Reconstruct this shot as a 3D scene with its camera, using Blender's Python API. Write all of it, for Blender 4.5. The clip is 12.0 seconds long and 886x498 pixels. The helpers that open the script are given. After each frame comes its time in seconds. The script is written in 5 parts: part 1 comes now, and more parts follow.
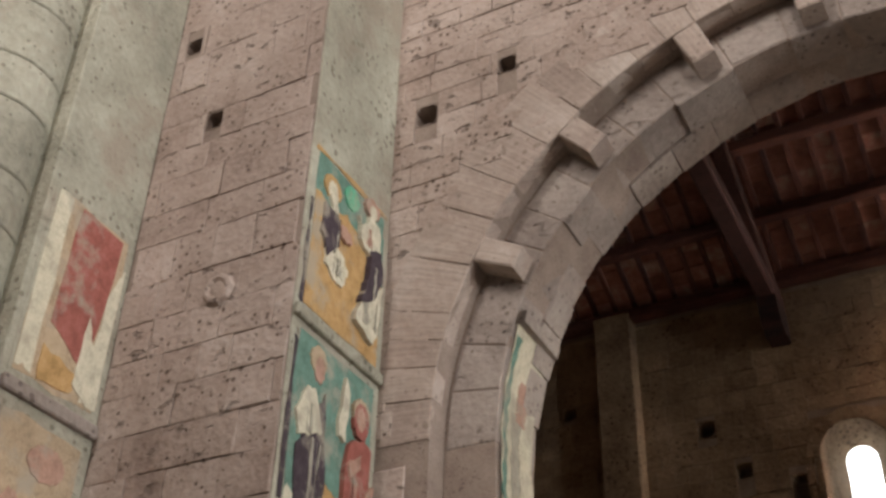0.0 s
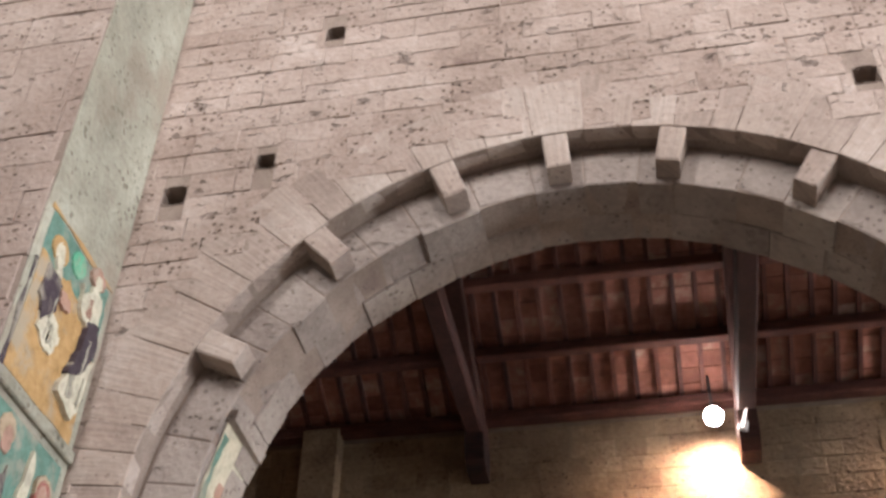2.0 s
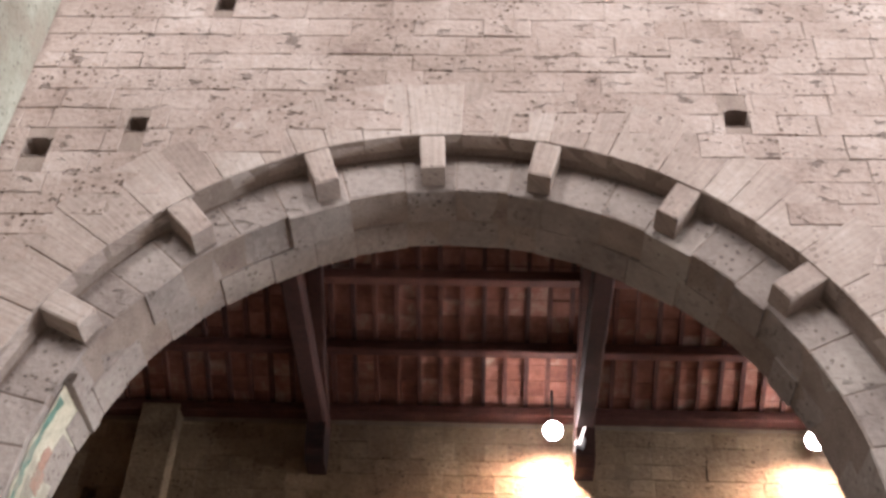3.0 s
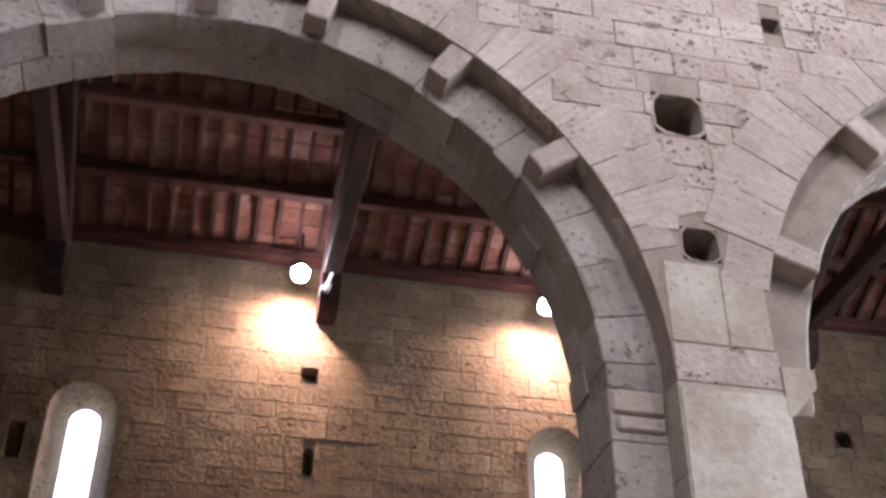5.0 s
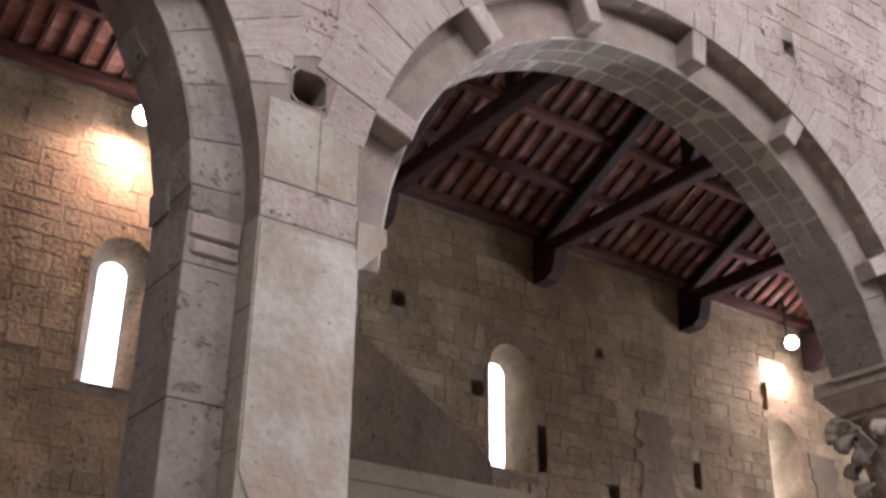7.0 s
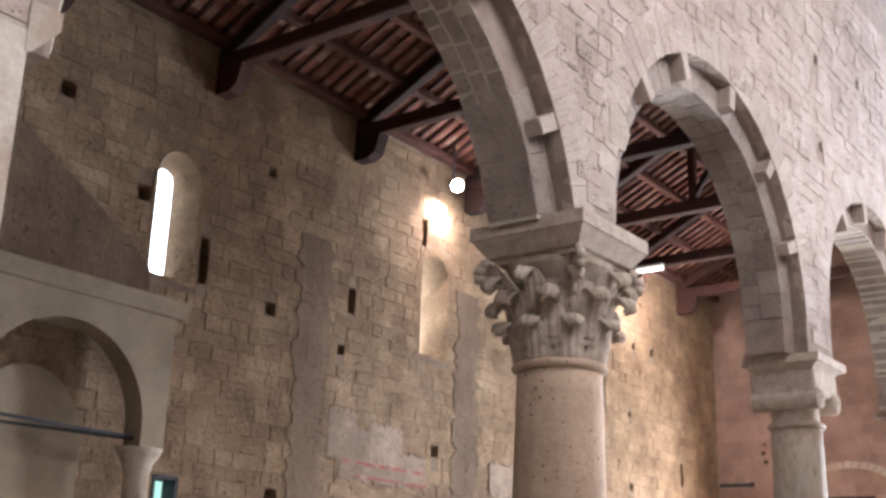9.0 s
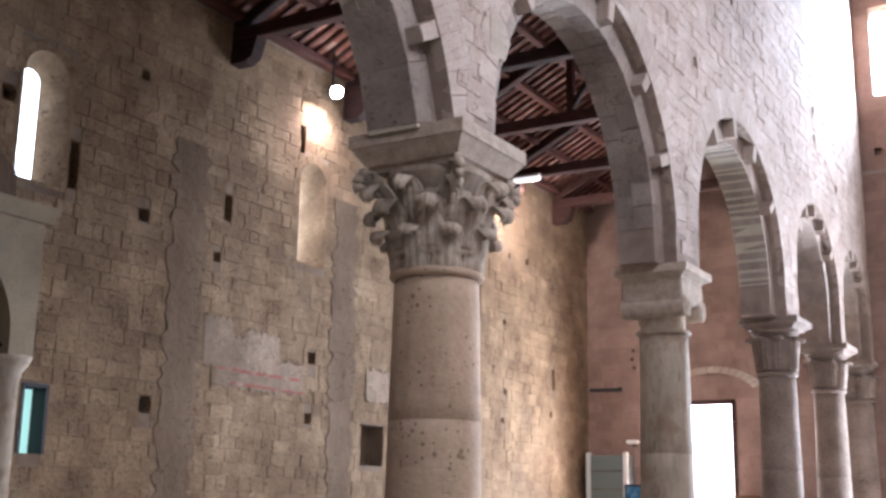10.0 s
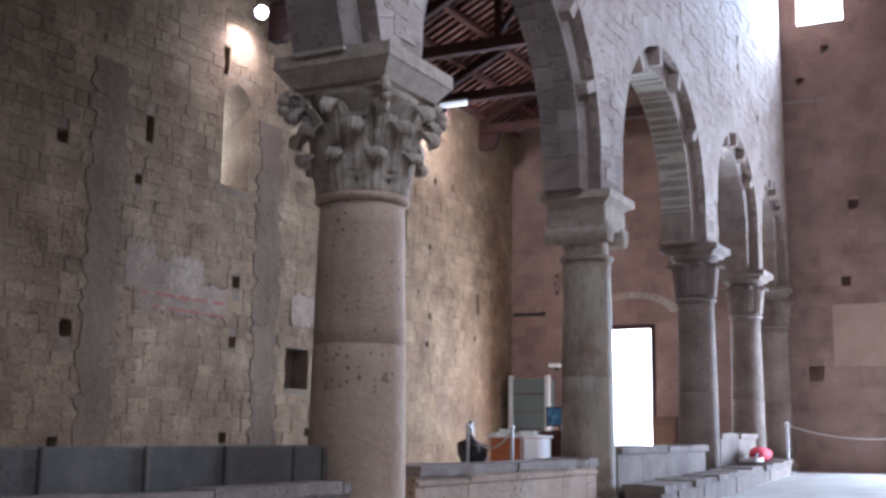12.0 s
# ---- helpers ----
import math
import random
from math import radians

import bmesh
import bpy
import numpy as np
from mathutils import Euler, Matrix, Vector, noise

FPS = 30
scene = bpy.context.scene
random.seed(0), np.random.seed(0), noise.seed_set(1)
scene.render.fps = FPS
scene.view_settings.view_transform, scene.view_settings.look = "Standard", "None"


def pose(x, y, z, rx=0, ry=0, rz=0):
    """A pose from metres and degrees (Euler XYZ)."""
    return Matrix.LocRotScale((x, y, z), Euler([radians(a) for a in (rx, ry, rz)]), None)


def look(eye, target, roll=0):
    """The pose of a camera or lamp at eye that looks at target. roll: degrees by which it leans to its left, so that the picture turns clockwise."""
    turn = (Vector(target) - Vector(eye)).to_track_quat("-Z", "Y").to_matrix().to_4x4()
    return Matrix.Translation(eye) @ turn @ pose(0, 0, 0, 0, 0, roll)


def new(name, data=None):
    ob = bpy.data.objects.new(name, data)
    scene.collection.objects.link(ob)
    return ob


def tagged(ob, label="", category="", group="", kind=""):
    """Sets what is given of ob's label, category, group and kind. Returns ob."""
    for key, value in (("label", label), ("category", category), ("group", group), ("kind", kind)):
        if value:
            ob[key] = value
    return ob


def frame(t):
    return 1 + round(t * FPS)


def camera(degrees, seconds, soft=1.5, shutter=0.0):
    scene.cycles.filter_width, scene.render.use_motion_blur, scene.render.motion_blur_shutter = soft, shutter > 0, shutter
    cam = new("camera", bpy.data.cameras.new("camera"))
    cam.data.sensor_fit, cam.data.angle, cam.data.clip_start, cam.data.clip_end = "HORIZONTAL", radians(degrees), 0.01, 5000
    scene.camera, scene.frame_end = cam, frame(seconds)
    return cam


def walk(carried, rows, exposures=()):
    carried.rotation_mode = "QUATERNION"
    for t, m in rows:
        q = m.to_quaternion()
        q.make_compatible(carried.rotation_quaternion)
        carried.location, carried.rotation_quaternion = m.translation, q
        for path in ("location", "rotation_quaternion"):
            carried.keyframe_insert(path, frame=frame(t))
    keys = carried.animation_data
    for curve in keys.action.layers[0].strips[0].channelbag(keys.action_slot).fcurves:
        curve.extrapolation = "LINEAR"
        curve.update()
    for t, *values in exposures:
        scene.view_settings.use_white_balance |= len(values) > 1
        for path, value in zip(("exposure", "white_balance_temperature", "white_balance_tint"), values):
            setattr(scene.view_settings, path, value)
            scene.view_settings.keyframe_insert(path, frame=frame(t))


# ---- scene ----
cam = camera(42.01, 12.0, soft=3.0)
PATH = [
    (0.0, pose(0.000, 0.000, 0.728, 125.477, -1.363, 27.562)),
    (0.5, pose(0.000, 0.000, 0.728, 127.467, -0.983, 24.194)),
    (1.0, pose(0.000, 0.000, 0.728, 128.799, -0.745, 19.880)),
    (1.5, pose(0.000, 0.000, 0.728, 130.001, -0.967, 15.627)),
    (2.0, pose(0.000, 0.000, 0.728, 131.230, -1.344, 10.849)),
    (2.5, pose(0.000, 0.000, 0.728, 131.757, -1.612, 6.853)),
    (3.0, pose(0.000, 0.000, 0.728, 131.272, -2.197, 1.177)),
    (3.2, pose(0.000, 0.000, 0.728, 130.809, -1.810, -0.309)),
    (4.8, pose(0.000, 0.000, 0.728, 124.699, -0.015, -10.554)),
    (5.0, pose(0.000, 0.000, 0.728, 123.901, -0.211, -12.285)),
    (5.5, pose(0.000, 0.000, 0.728, 121.407, -0.209, -16.424)),
    (6.0, pose(0.000, 0.000, 0.728, 118.556, 0.349, -20.549)),
    (6.5, pose(0.000, 0.000, 0.728, 116.830, 0.281, -28.432)),
    (6.7, pose(0.000, 0.000, 0.728, 116.544, -0.103, -31.739)),
    (8.3, pose(0.000, 0.000, 0.728, 109.369, -2.547, -44.801)),
    (8.5, pose(0.000, 0.000, 0.728, 108.680, -2.674, -46.867)),
    (9.0, pose(0.000, 0.000, 0.728, 107.178, -1.824, -53.086)),
    (9.5, pose(0.000, 0.000, 0.728, 104.547, -1.093, -56.621)),
    (10.0, pose(0.000, 0.000, 0.728, 102.773, -0.886, -59.064)),
    (10.5, pose(0.000, 0.000, 0.728, 101.920, -0.951, -60.572)),
    (11.0, pose(0.000, 0.000, 0.728, 100.618, -1.124, -61.862)),
    (11.5, pose(0.000, 0.000, 0.728, 99.495, -0.989, -62.504)),
    (12.0, pose(0.000, 0.000, 0.728, 99.091, -0.661, -62.772)),
]
EXPOSURES = [(0.0, 0.08, 6500, 10), (1.0, 0.42, 6300, 10), (2.5, 0.66, 6000, 11), (3.2, 0.75, 5900, 12), (5.5, 0.38, 5400, 14), (6.5, 0.22, 5500, 13), (8.5, 0.52, 5900, 12), (9.5, 0.4, 5700, 13), (10.5, 0.07, 5300, 12), (12.0, -0.32, 4850, 10)]
walk(cam, PATH, EXPOSURES)

# ---------------------------------------------------------------- plan, drawn in units of 0.70 m
UNIT = 0.70
FACE, BACK = 7.0, 7.97          # nave face and aisle face of the arcade wall
STEP = 7.25                     # face of the inner arch ring
OUTER = 16.73                   # inner face of the aisle's outer wall
END = 37.8                      # inner face of the facade wall
NEAR = -4.5                     # nave face of the opposite wall
WEST = -16.0                    # end of the nave behind the chancel pier
TOP = 19.0
EAVE, SLOPE = 11.75, 0.5
LOW = -1.4                      # foot of the walls, under the floor


def floor_z(x):
    """The floor climbs gently toward the end wall."""
    return 0.038 * (max(-1.0, min(x, 33.0)) - 33.0)



# ---------------------------------------------------------------- world and lights
world = bpy.data.worlds.new("sky")
scene.world = world
world.use_nodes = True
wn = world.node_tree.nodes
sky = wn.new("ShaderNodeTexSky")
sky.sky_type = "NISHITA"
sky.sun_disc = False
sky.sun_elevation = radians(36)
sky.sun_rotation = radians(102)
wn["Background"].inputs[1].default_value = 0.12
world.node_tree.links.new(sky.outputs[0], wn["Background"].inputs[0])


def area(name, at, target, w, h, watts, colour, spread=180):
    data = bpy.data.lights.new(name, "AREA")
    data.shape, data.size, data.size_y = "RECTANGLE", w * UNIT, h * UNIT
    data.energy, data.color, data.spread = watts * UNIT ** 2, colour, radians(spread)
    ob = new(name, data)
    ob.matrix_world = look(Vector(at) * UNIT, Vector(target) * UNIT)
    return ob


def spot(name, at, target, watts, colour, degrees, blend=0.6, size=0.06):
    data = bpy.data.lights.new(name, "SPOT")
    data.energy, data.color, data.spot_size, data.spot_blend = watts * UNIT ** 2, colour, radians(degrees), blend
    data.shadow_soft_size = size
    ob = new(name, data)
    ob.matrix_world = look(Vector(at) * UNIT, Vector(target) * UNIT)
    return ob


DAY = (0.90, 0.95, 1.0)
sun = bpy.data.lights.new("sun", "SUN")
sun.energy, sun.angle, sun.color = 5.0, radians(0.5), (1.0, 0.95, 0.88)
sun_ob = new("sun", sun)
sun_ob.matrix_world = look((0, 0, 0), (-1.0, 0.24, -0.76))

LIGHT_END, LIGHT_DOOR, LIGHT_UNSEEN_END, LIGHT_OPP, LIGHT_FLOOD, LIGHT_TUBE = 4600.0, 3600.0, 7000.0, 950.0, 800.0, 520.0

# ---------------------------------------------------------------- materials


def mat(name, ramp, scale=3.0, rough=0.9, bump=0.3, pits=0.0, pit_scale=18.0, spread=0.25, fine=40.0, metal=0.0, stain=None, stain_at=0.6, stain_scale=0.6, stretch=(1, 1, 1), pick="object", relief=0.02, weather=0.0, chips=0.0, comb=0.0):
    """Stone, plaster, wood: a ramp over coarse noise, fine grain, pits, stains, and a tone of its own for each piece."""
    m = bpy.data.materials.new(name)
    m.use_nodes = True
    nt = m.node_tree
    n, l = nt.nodes, nt.links
    bs = n["Principled BSDF"]
    geo = n.new("ShaderNodeNewGeometry")
    mp = n.new("ShaderNodeMapping")
    mp.inputs["Scale"].default_value = tuple(c / UNIT for c in stretch)
    l.new(geo.outputs["Position"], mp.inputs["Vector"])
    big = n.new("ShaderNodeTexNoise")
    big.inputs["Scale"].default_value, big.inputs["Detail"].default_value, big.inputs["Roughness"].default_value = scale, 6, 0.62
    l.new(mp.outputs[0], big.inputs["Vector"])
    small = n.new("ShaderNodeTexNoise")
    small.inputs["Scale"].default_value, small.inputs["Detail"].default_value = fine, 4
    l.new(mp.outputs[0], small.inputs["Vector"])
    mix = n.new("ShaderNodeMix")
    mix.inputs[0].default_value = 0.3
    l.new(big.outputs["Fac"], mix.inputs[2])
    l.new(small.outputs["Fac"], mix.inputs[3])
    add = n.new("ShaderNodeMath")
    add.operation = "MULTIPLY_ADD"
    add.inputs[1].default_value = spread
    if pick == "object":
        rnd = n.new("ShaderNodeObjectInfo").outputs["Random"]
    else:
        rnd = geo.outputs["Random Per Island"]
    l.new(rnd, add.inputs[0])
    l.new(mix.outputs[0], add.inputs[2])
    sub = n.new("ShaderNodeMath")
    sub.operation = "SUBTRACT"
    sub.inputs[1].default_value = spread * 0.5
    l.new(add.outputs[0], sub.inputs[0])
    cr = n.new("ShaderNodeValToRGB")
    els = cr.color_ramp.elements
    els[0].position, els[0].color = 0.28, (*ramp[0], 1)
    els[1].position, els[1].color = 0.72, (*ramp[-1], 1)
    for i, c in enumerate(ramp[1:-1]):
        els.new(0.28 + 0.44 * (i + 1) / (len(ramp) - 1)).color = (*c, 1)
    l.new(sub.outputs[0], cr.inputs[0])
    colour = cr.outputs[0]
    height = mix.outputs[0]
    if pits:
        vo = n.new("ShaderNodeTexVoronoi")
        vo.inputs["Scale"].default_value = pit_scale
        l.new(mp.outputs[0], vo.inputs["Vector"])
        gate = n.new("ShaderNodeTexNoise")
        gate.inputs["Scale"].default_value = pit_scale * 0.16
        l.new(mp.outputs[0], gate.inputs["Vector"])
        lim = n.new("ShaderNodeMath")
        lim.operation = "MULTIPLY_ADD"
        lim.inputs[1].default_value, lim.inputs[2].default_value = 0.75, -0.22
        l.new(gate.outputs["Fac"], lim.inputs[0])
        cmp_ = n.new("ShaderNodeMath")
        cmp_.operation = "LESS_THAN"
        l.new(vo.outputs["Distance"], cmp_.inputs[0])
        l.new(lim.outputs[0], cmp_.inputs[1])
        dark = n.new("ShaderNodeMix")
        dark.data_type, dark.blend_type = "RGBA", "MULTIPLY"
        fac = n.new("ShaderNodeMath")
        fac.operation = "MULTIPLY"
        fac.inputs[1].default_value = pits
        l.new(cmp_.outputs[0], fac.inputs[0])
        l.new(fac.outputs[0], dark.inputs[0])
        l.new(colour, dark.inputs[6])
        dark.inputs[7].default_value = (0.32, 0.28, 0.25, 1)
        colour = dark.outputs[2]
        hs = n.new("ShaderNodeMath")
        hs.operation = "MULTIPLY_ADD"
        hs.inputs[1].default_value = -0.7
        l.new(cmp_.outputs[0], hs.inputs[0])
        l.new(mix.outputs[0], hs.inputs[2])
        height = hs.outputs[0]
    if stain:
        sn = n.new("ShaderNodeTexNoise")
        sn.inputs["Scale"].default_value, sn.inputs["Detail"].default_value, sn.inputs["Roughness"].default_value = stain_scale, 7, 0.65
        l.new(geo.outputs["Position"], sn.inputs["Vector"])
        sr = n.new("ShaderNodeMapRange")
        sr.inputs[1].default_value, sr.inputs[2].default_value = stain_at - 0.04, stain_at + 0.08
        sr.inputs[4].default_value = 0.75
        l.new(sn.outputs["Fac"], sr.inputs[0])
        sm = n.new("ShaderNodeMix")
        sm.data_type = "RGBA"
        l.new(sr.outputs[0], sm.inputs[0])
        l.new(colour, sm.inputs[6])
        sm.inputs[7].default_value = (*stain, 1)
        colour = sm.outputs[2]
    if comb:
        # tool marks that run across each wedge stone
        uv = n.new("ShaderNodeUVMap")
        uv.uv_map = "wedge"
        cm = n.new("ShaderNodeMapping")
        cm.inputs["Scale"].default_value = (34.0, 1.6, 1.0)
        l.new(uv.outputs[0], cm.inputs["Vector"])
        lines = n.new("ShaderNodeTexNoise")
        lines.inputs["Scale"].default_value, lines.inputs["Detail"].default_value = 1.0, 3
        l.new(cm.outputs[0], lines.inputs["Vector"])
        lr = n.new("ShaderNodeMapRange")
        lr.inputs[1].default_value, lr.inputs[2].default_value = 0.32, 0.68
        lr.inputs[3].default_value, lr.inputs[4].default_value = 1.0 - comb, 1.0 + comb * 0.6
        l.new(lines.outputs["Fac"], lr.inputs[0])
        cx = n.new("ShaderNodeMix")
        cx.data_type, cx.blend_type = "RGBA", "MULTIPLY"
        cx.inputs[0].default_value = 1.0
        l.new(colour, cx.inputs[6])
        l.new(lr.outputs[0], cx.inputs[7])
        colour = cx.outputs[2]
        ch = n.new("ShaderNodeMath")
        ch.operation = "MULTIPLY_ADD"
        ch.inputs[1].default_value = 0.22
        l.new(lines.outputs["Fac"], ch.inputs[0])
        l.new(height, ch.inputs[2])
        height = ch.outputs[0]
    if weather:
        # broad paler and browner areas
        wt = n.new("ShaderNodeTexNoise")
        wt.inputs["Scale"].default_value, wt.inputs["Detail"].default_value, wt.inputs["Roughness"].default_value = 0.55, 5, 0.6
        l.new(geo.outputs["Position"], wt.inputs["Vector"])
        wr = n.new("ShaderNodeValToRGB")
        e0, e1 = wr.color_ramp.elements
        e0.position, e0.color = 0.34, (1 - weather, 1 - weather * 1.1, 1 - weather * 1.2, 1)
        e1.position, e1.color = 0.66, (1 + weather * 0.6, 1 + weather * 0.62, 1 + weather * 0.66, 1)
        l.new(wt.outputs["Fac"], wr.inputs[0])
        wm = n.new("ShaderNodeMix")
        wm.data_type, wm.blend_type = "RGBA", "MULTIPLY"
        wm.inputs[0].default_value = 1.0
        l.new(colour, wm.inputs[6])
        l.new(wr.outputs[0], wm.inputs[7])
        colour = wm.outputs[2]
    if chips:
        # broken lips and hollows of uneven size
        cn = n.new("ShaderNodeTexNoise")
        cn.inputs["Scale"].default_value, cn.inputs["Detail"].default_value, cn.inputs["Roughness"].default_value = 7.0, 5, 0.65
        cs = n.new("ShaderNodeMapping")
        cs.inputs["Scale"].default_value = (1.0, 1.0, 2.2)
        l.new(geo.outputs["Position"], cs.inputs["Vector"])
        l.new(cs.outputs[0], cn.inputs["Vector"])
        cc = n.new("ShaderNodeMapRange")
        cc.inputs[1].default_value, cc.inputs[2].default_value, cc.inputs[4].default_value = 0.61, 0.70, chips * 0.7
        l.new(cn.outputs["Fac"], cc.inputs[0])
        cd = n.new("ShaderNodeMix")
        cd.data_type, cd.blend_type = "RGBA", "MULTIPLY"
        l.new(cc.outputs[0], cd.inputs[0])
        l.new(colour, cd.inputs[6])
        cd.inputs[7].default_value = (0.5, 0.45, 0.41, 1)
        colour = cd.outputs[2]
        chh = n.new("ShaderNodeMath")
        chh.operation = "MULTIPLY_ADD"
        chh.inputs[1].default_value = -1.1
        l.new(cc.outputs[0], chh.inputs[0])
        l.new(height, chh.inputs[2])
        height = chh.outputs[0]
    l.new(colour, bs.inputs["Base Color"])
    bs.inputs["Roughness"].default_value, bs.inputs["Metallic"].default_value = rough, metal
    bs.inputs["Specular IOR Level"].default_value = 0.25
    if bump:
        bp = n.new("ShaderNodeBump")
        bp.inputs["Strength"].default_value, bp.inputs["Distance"].default_value = bump, relief
        l.new(height, bp.inputs["Height"])
        l.new(bp.outputs[0], bs.inputs["Normal"])
    return m


def plain(name, colour, rough=0.5, metal=0.0, glow=0.0, glow_colour=None):
    m = bpy.data.materials.new(name)
    m.use_nodes = True
    b = m.node_tree.nodes["Principled BSDF"]
    b.inputs["Base Color"].default_value = (*colour, 1)
    b.inputs["Roughness"].default_value, b.inputs["Metallic"].default_value = rough, metal
    if glow:
        b.inputs["Emission Color"].default_value = (*(glow_colour or colour), 1)
        b.inputs["Emission Strength"].default_value = glow
    return m


TUFF = [(0.185, 0.13, 0.105), (0.28, 0.21, 0.17), (0.34, 0.265, 0.22), (0.41, 0.335, 0.285)]
M_STONE = mat("tuff_block", TUFF, 1.3, 0.93, 1.0, 0.9, 13, 0.13, fine=18, relief=0.05, weather=0.16, chips=0.55)
M_REST = mat("tuff_blocks_joined", TUFF, 1.3, 0.93, 1.0, 0.9, 13, 0.13, fine=18, relief=0.05, pick="island", weather=0.16, chips=0.55)
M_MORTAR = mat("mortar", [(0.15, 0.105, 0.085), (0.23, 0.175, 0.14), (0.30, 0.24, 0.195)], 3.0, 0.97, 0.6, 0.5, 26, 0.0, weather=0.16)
M_VOUSSOIR = mat("combed_tuff", [(0.23, 0.17, 0.14), (0.32, 0.25, 0.205), (0.40, 0.33, 0.28)], 1.5, 0.92, 0.8, 0.4, 12, 0.14, fine=16, relief=0.03, weather=0.16, comb=0.12)
M_GREY = mat("grey_tuff", [(0.165, 0.128, 0.107), (0.25, 0.203, 0.172), (0.34, 0.285, 0.24)], 1.6, 0.93, 0.9, 0.6, 12, 0.15, fine=17, relief=0.04, weather=0.14, chips=0.45)
M_LIGHTMORTAR = mat("pale_mortar", [(0.36, 0.31, 0.24), (0.48, 0.43, 0.34)], 5.0, 0.97, 0.6)
M_PLASTER = mat("pale_plaster", [(0.17, 0.155, 0.115), (0.29, 0.268, 0.205), (0.41, 0.385, 0.30)], 1.5, 0.95, 1.0, 0.6, 11, 0.1, fine=17, relief=0.05, stain=(0.25, 0.20, 0.15), stain_at=0.56, stain_scale=1.3, weather=0.18, chips=0.2)
M_PIER = mat("pier_stone", [(0.21, 0.165, 0.13), (0.32, 0.265, 0.21), (0.43, 0.37, 0.30)], 1.2, 0.92, 0.7, 0.4, 12, 0.07, fine=14, relief=0.03, stain=(0.27, 0.195, 0.14), stain_at=0.54, stain_scale=1.6, weather=0.14, chips=0.3)
M_PALECOAT = mat("pale_coat", [(0.27, 0.215, 0.17), (0.40, 0.34, 0.275), (0.50, 0.44, 0.365)], 1.6, 0.93, 0.8, 0.4, 12, 0.05, fine=15, relief=0.03, stain=(0.33, 0.24, 0.175), stain_at=0.55, stain_scale=1.4, weather=0.14, chips=0.2)
# Darkened to put the far columns' shade into the colour; low walls share it.
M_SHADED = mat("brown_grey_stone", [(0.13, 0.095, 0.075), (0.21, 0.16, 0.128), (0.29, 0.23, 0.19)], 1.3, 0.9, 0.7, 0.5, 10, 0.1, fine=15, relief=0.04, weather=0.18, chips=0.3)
M_COLUMN = mat("column_stone", [(0.25, 0.16, 0.108), (0.38, 0.265, 0.182), (0.48, 0.355, 0.25)], 1.0, 0.88, 0.7, 0.7, 9, 0.1, fine=15, relief=0.04, stain=(0.38, 0.32, 0.25), stain_at=0.62, stain_scale=1.0, weather=0.16, chips=0.35)
M_MARBLE = mat("grey_marble", [(0.2, 0.16, 0.12), (0.35, 0.285, 0.215), (0.5, 0.415, 0.325)], 1.6, 0.75, 0.5, 0.4, 8, 0.1, fine=12, stretch=(1, 1, 0.3), stain=(0.2, 0.13, 0.085), stain_at=0.55, stain_scale=1.5, weather=0.18, chips=0.3)
M_CAPITAL = mat("carved_stone", [(0.22, 0.165, 0.125), (0.36, 0.285, 0.22), (0.48, 0.40, 0.315)], 6.0, 0.9, 0.5, 0.3, 22, 0.1)
AISLE = [(0.093, 0.058, 0.034), (0.182, 0.121, 0.072), (0.25, 0.173, 0.105), (0.355, 0.26, 0.166)]
M_WALL2 = mat("aisle_block", AISLE, 1.0, 0.95, 1.0, 0.7, 9, 0.13, fine=15, relief=0.055, stain=(0.15, 0.105, 0.072), stain_at=0.6, stain_scale=0.35, weather=0.2, chips=0.6)
M_WALL2R = mat("aisle_blocks_joined", AISLE, 1.0, 0.95, 1.0, 0.7, 9, 0.13, fine=15, relief=0.055, stain=(0.15, 0.105, 0.072), stain_at=0.6, stain_scale=0.35, pick="island", weather=0.2, chips=0.6)
M_PINK = mat("pink_tuff", [(0.17, 0.108, 0.085), (0.25, 0.165, 0.13), (0.32, 0.22, 0.18)], 1.0, 0.93, 0.7, 0.4, 12, 0.14, pick="island", weather=0.2, chips=0.4)
M_WOOD = mat("dark_timber", [(0.012, 0.006, 0.005), (0.032, 0.012, 0.009), (0.062, 0.024, 0.018)], 5.0, 0.75, 0.4, spread=0.3, stretch=(0.5, 0.5, 2))
M_RAFTER = mat("red_timber", [(0.03, 0.01, 0.008), (0.07, 0.025, 0.018), (0.12, 0.045, 0.03)], 5.0, 0.75, 0.4, spread=0.3, stretch=(0.5, 0.5, 2))
M_TILE = mat("terracotta", [(0.12, 0.045, 0.03), (0.20, 0.08, 0.055), (0.28, 0.13, 0.095), (0.40, 0.27, 0.22)], 2.0, 0.9, 0.4, spread=0.26, fine=9, pick="island")
M_FLOOR = mat("worn_floor_stone", [(0.28, 0.245, 0.21), (0.43, 0.395, 0.35), (0.54, 0.51, 0.46)], 0.9, 0.4, 0.2, 0.3, 6, spread=0.2, weather=0.2)
M_BROWN = mat("brown_wood", [(0.09, 0.045, 0.028), (0.16, 0.085, 0.05)], 3.0, 0.6, 0.2, spread=0.2, stretch=(1, 1, 5))
M_SLAB = mat("dark_slab", [(0.05, 0.043, 0.036), (0.09, 0.078, 0.066), (0.14, 0.12, 0.10)], 2.2, 0.85, 0.6, 0.3, 9, spread=0.2, weather=0.25, chips=0.4)
M_IRON = plain("black_iron", (0.02, 0.02, 0.022), 0.5, 0.6)
M_VOID = plain("soot", (0.02, 0.016, 0.013), 1.0)

# ---------------------------------------------------------------- mesh helpers


def finish(bm, name):
    me = bpy.data.meshes.new(name)
    bm.normal_update()
    bm.to_mesh(me)
    bm.free()
    return me


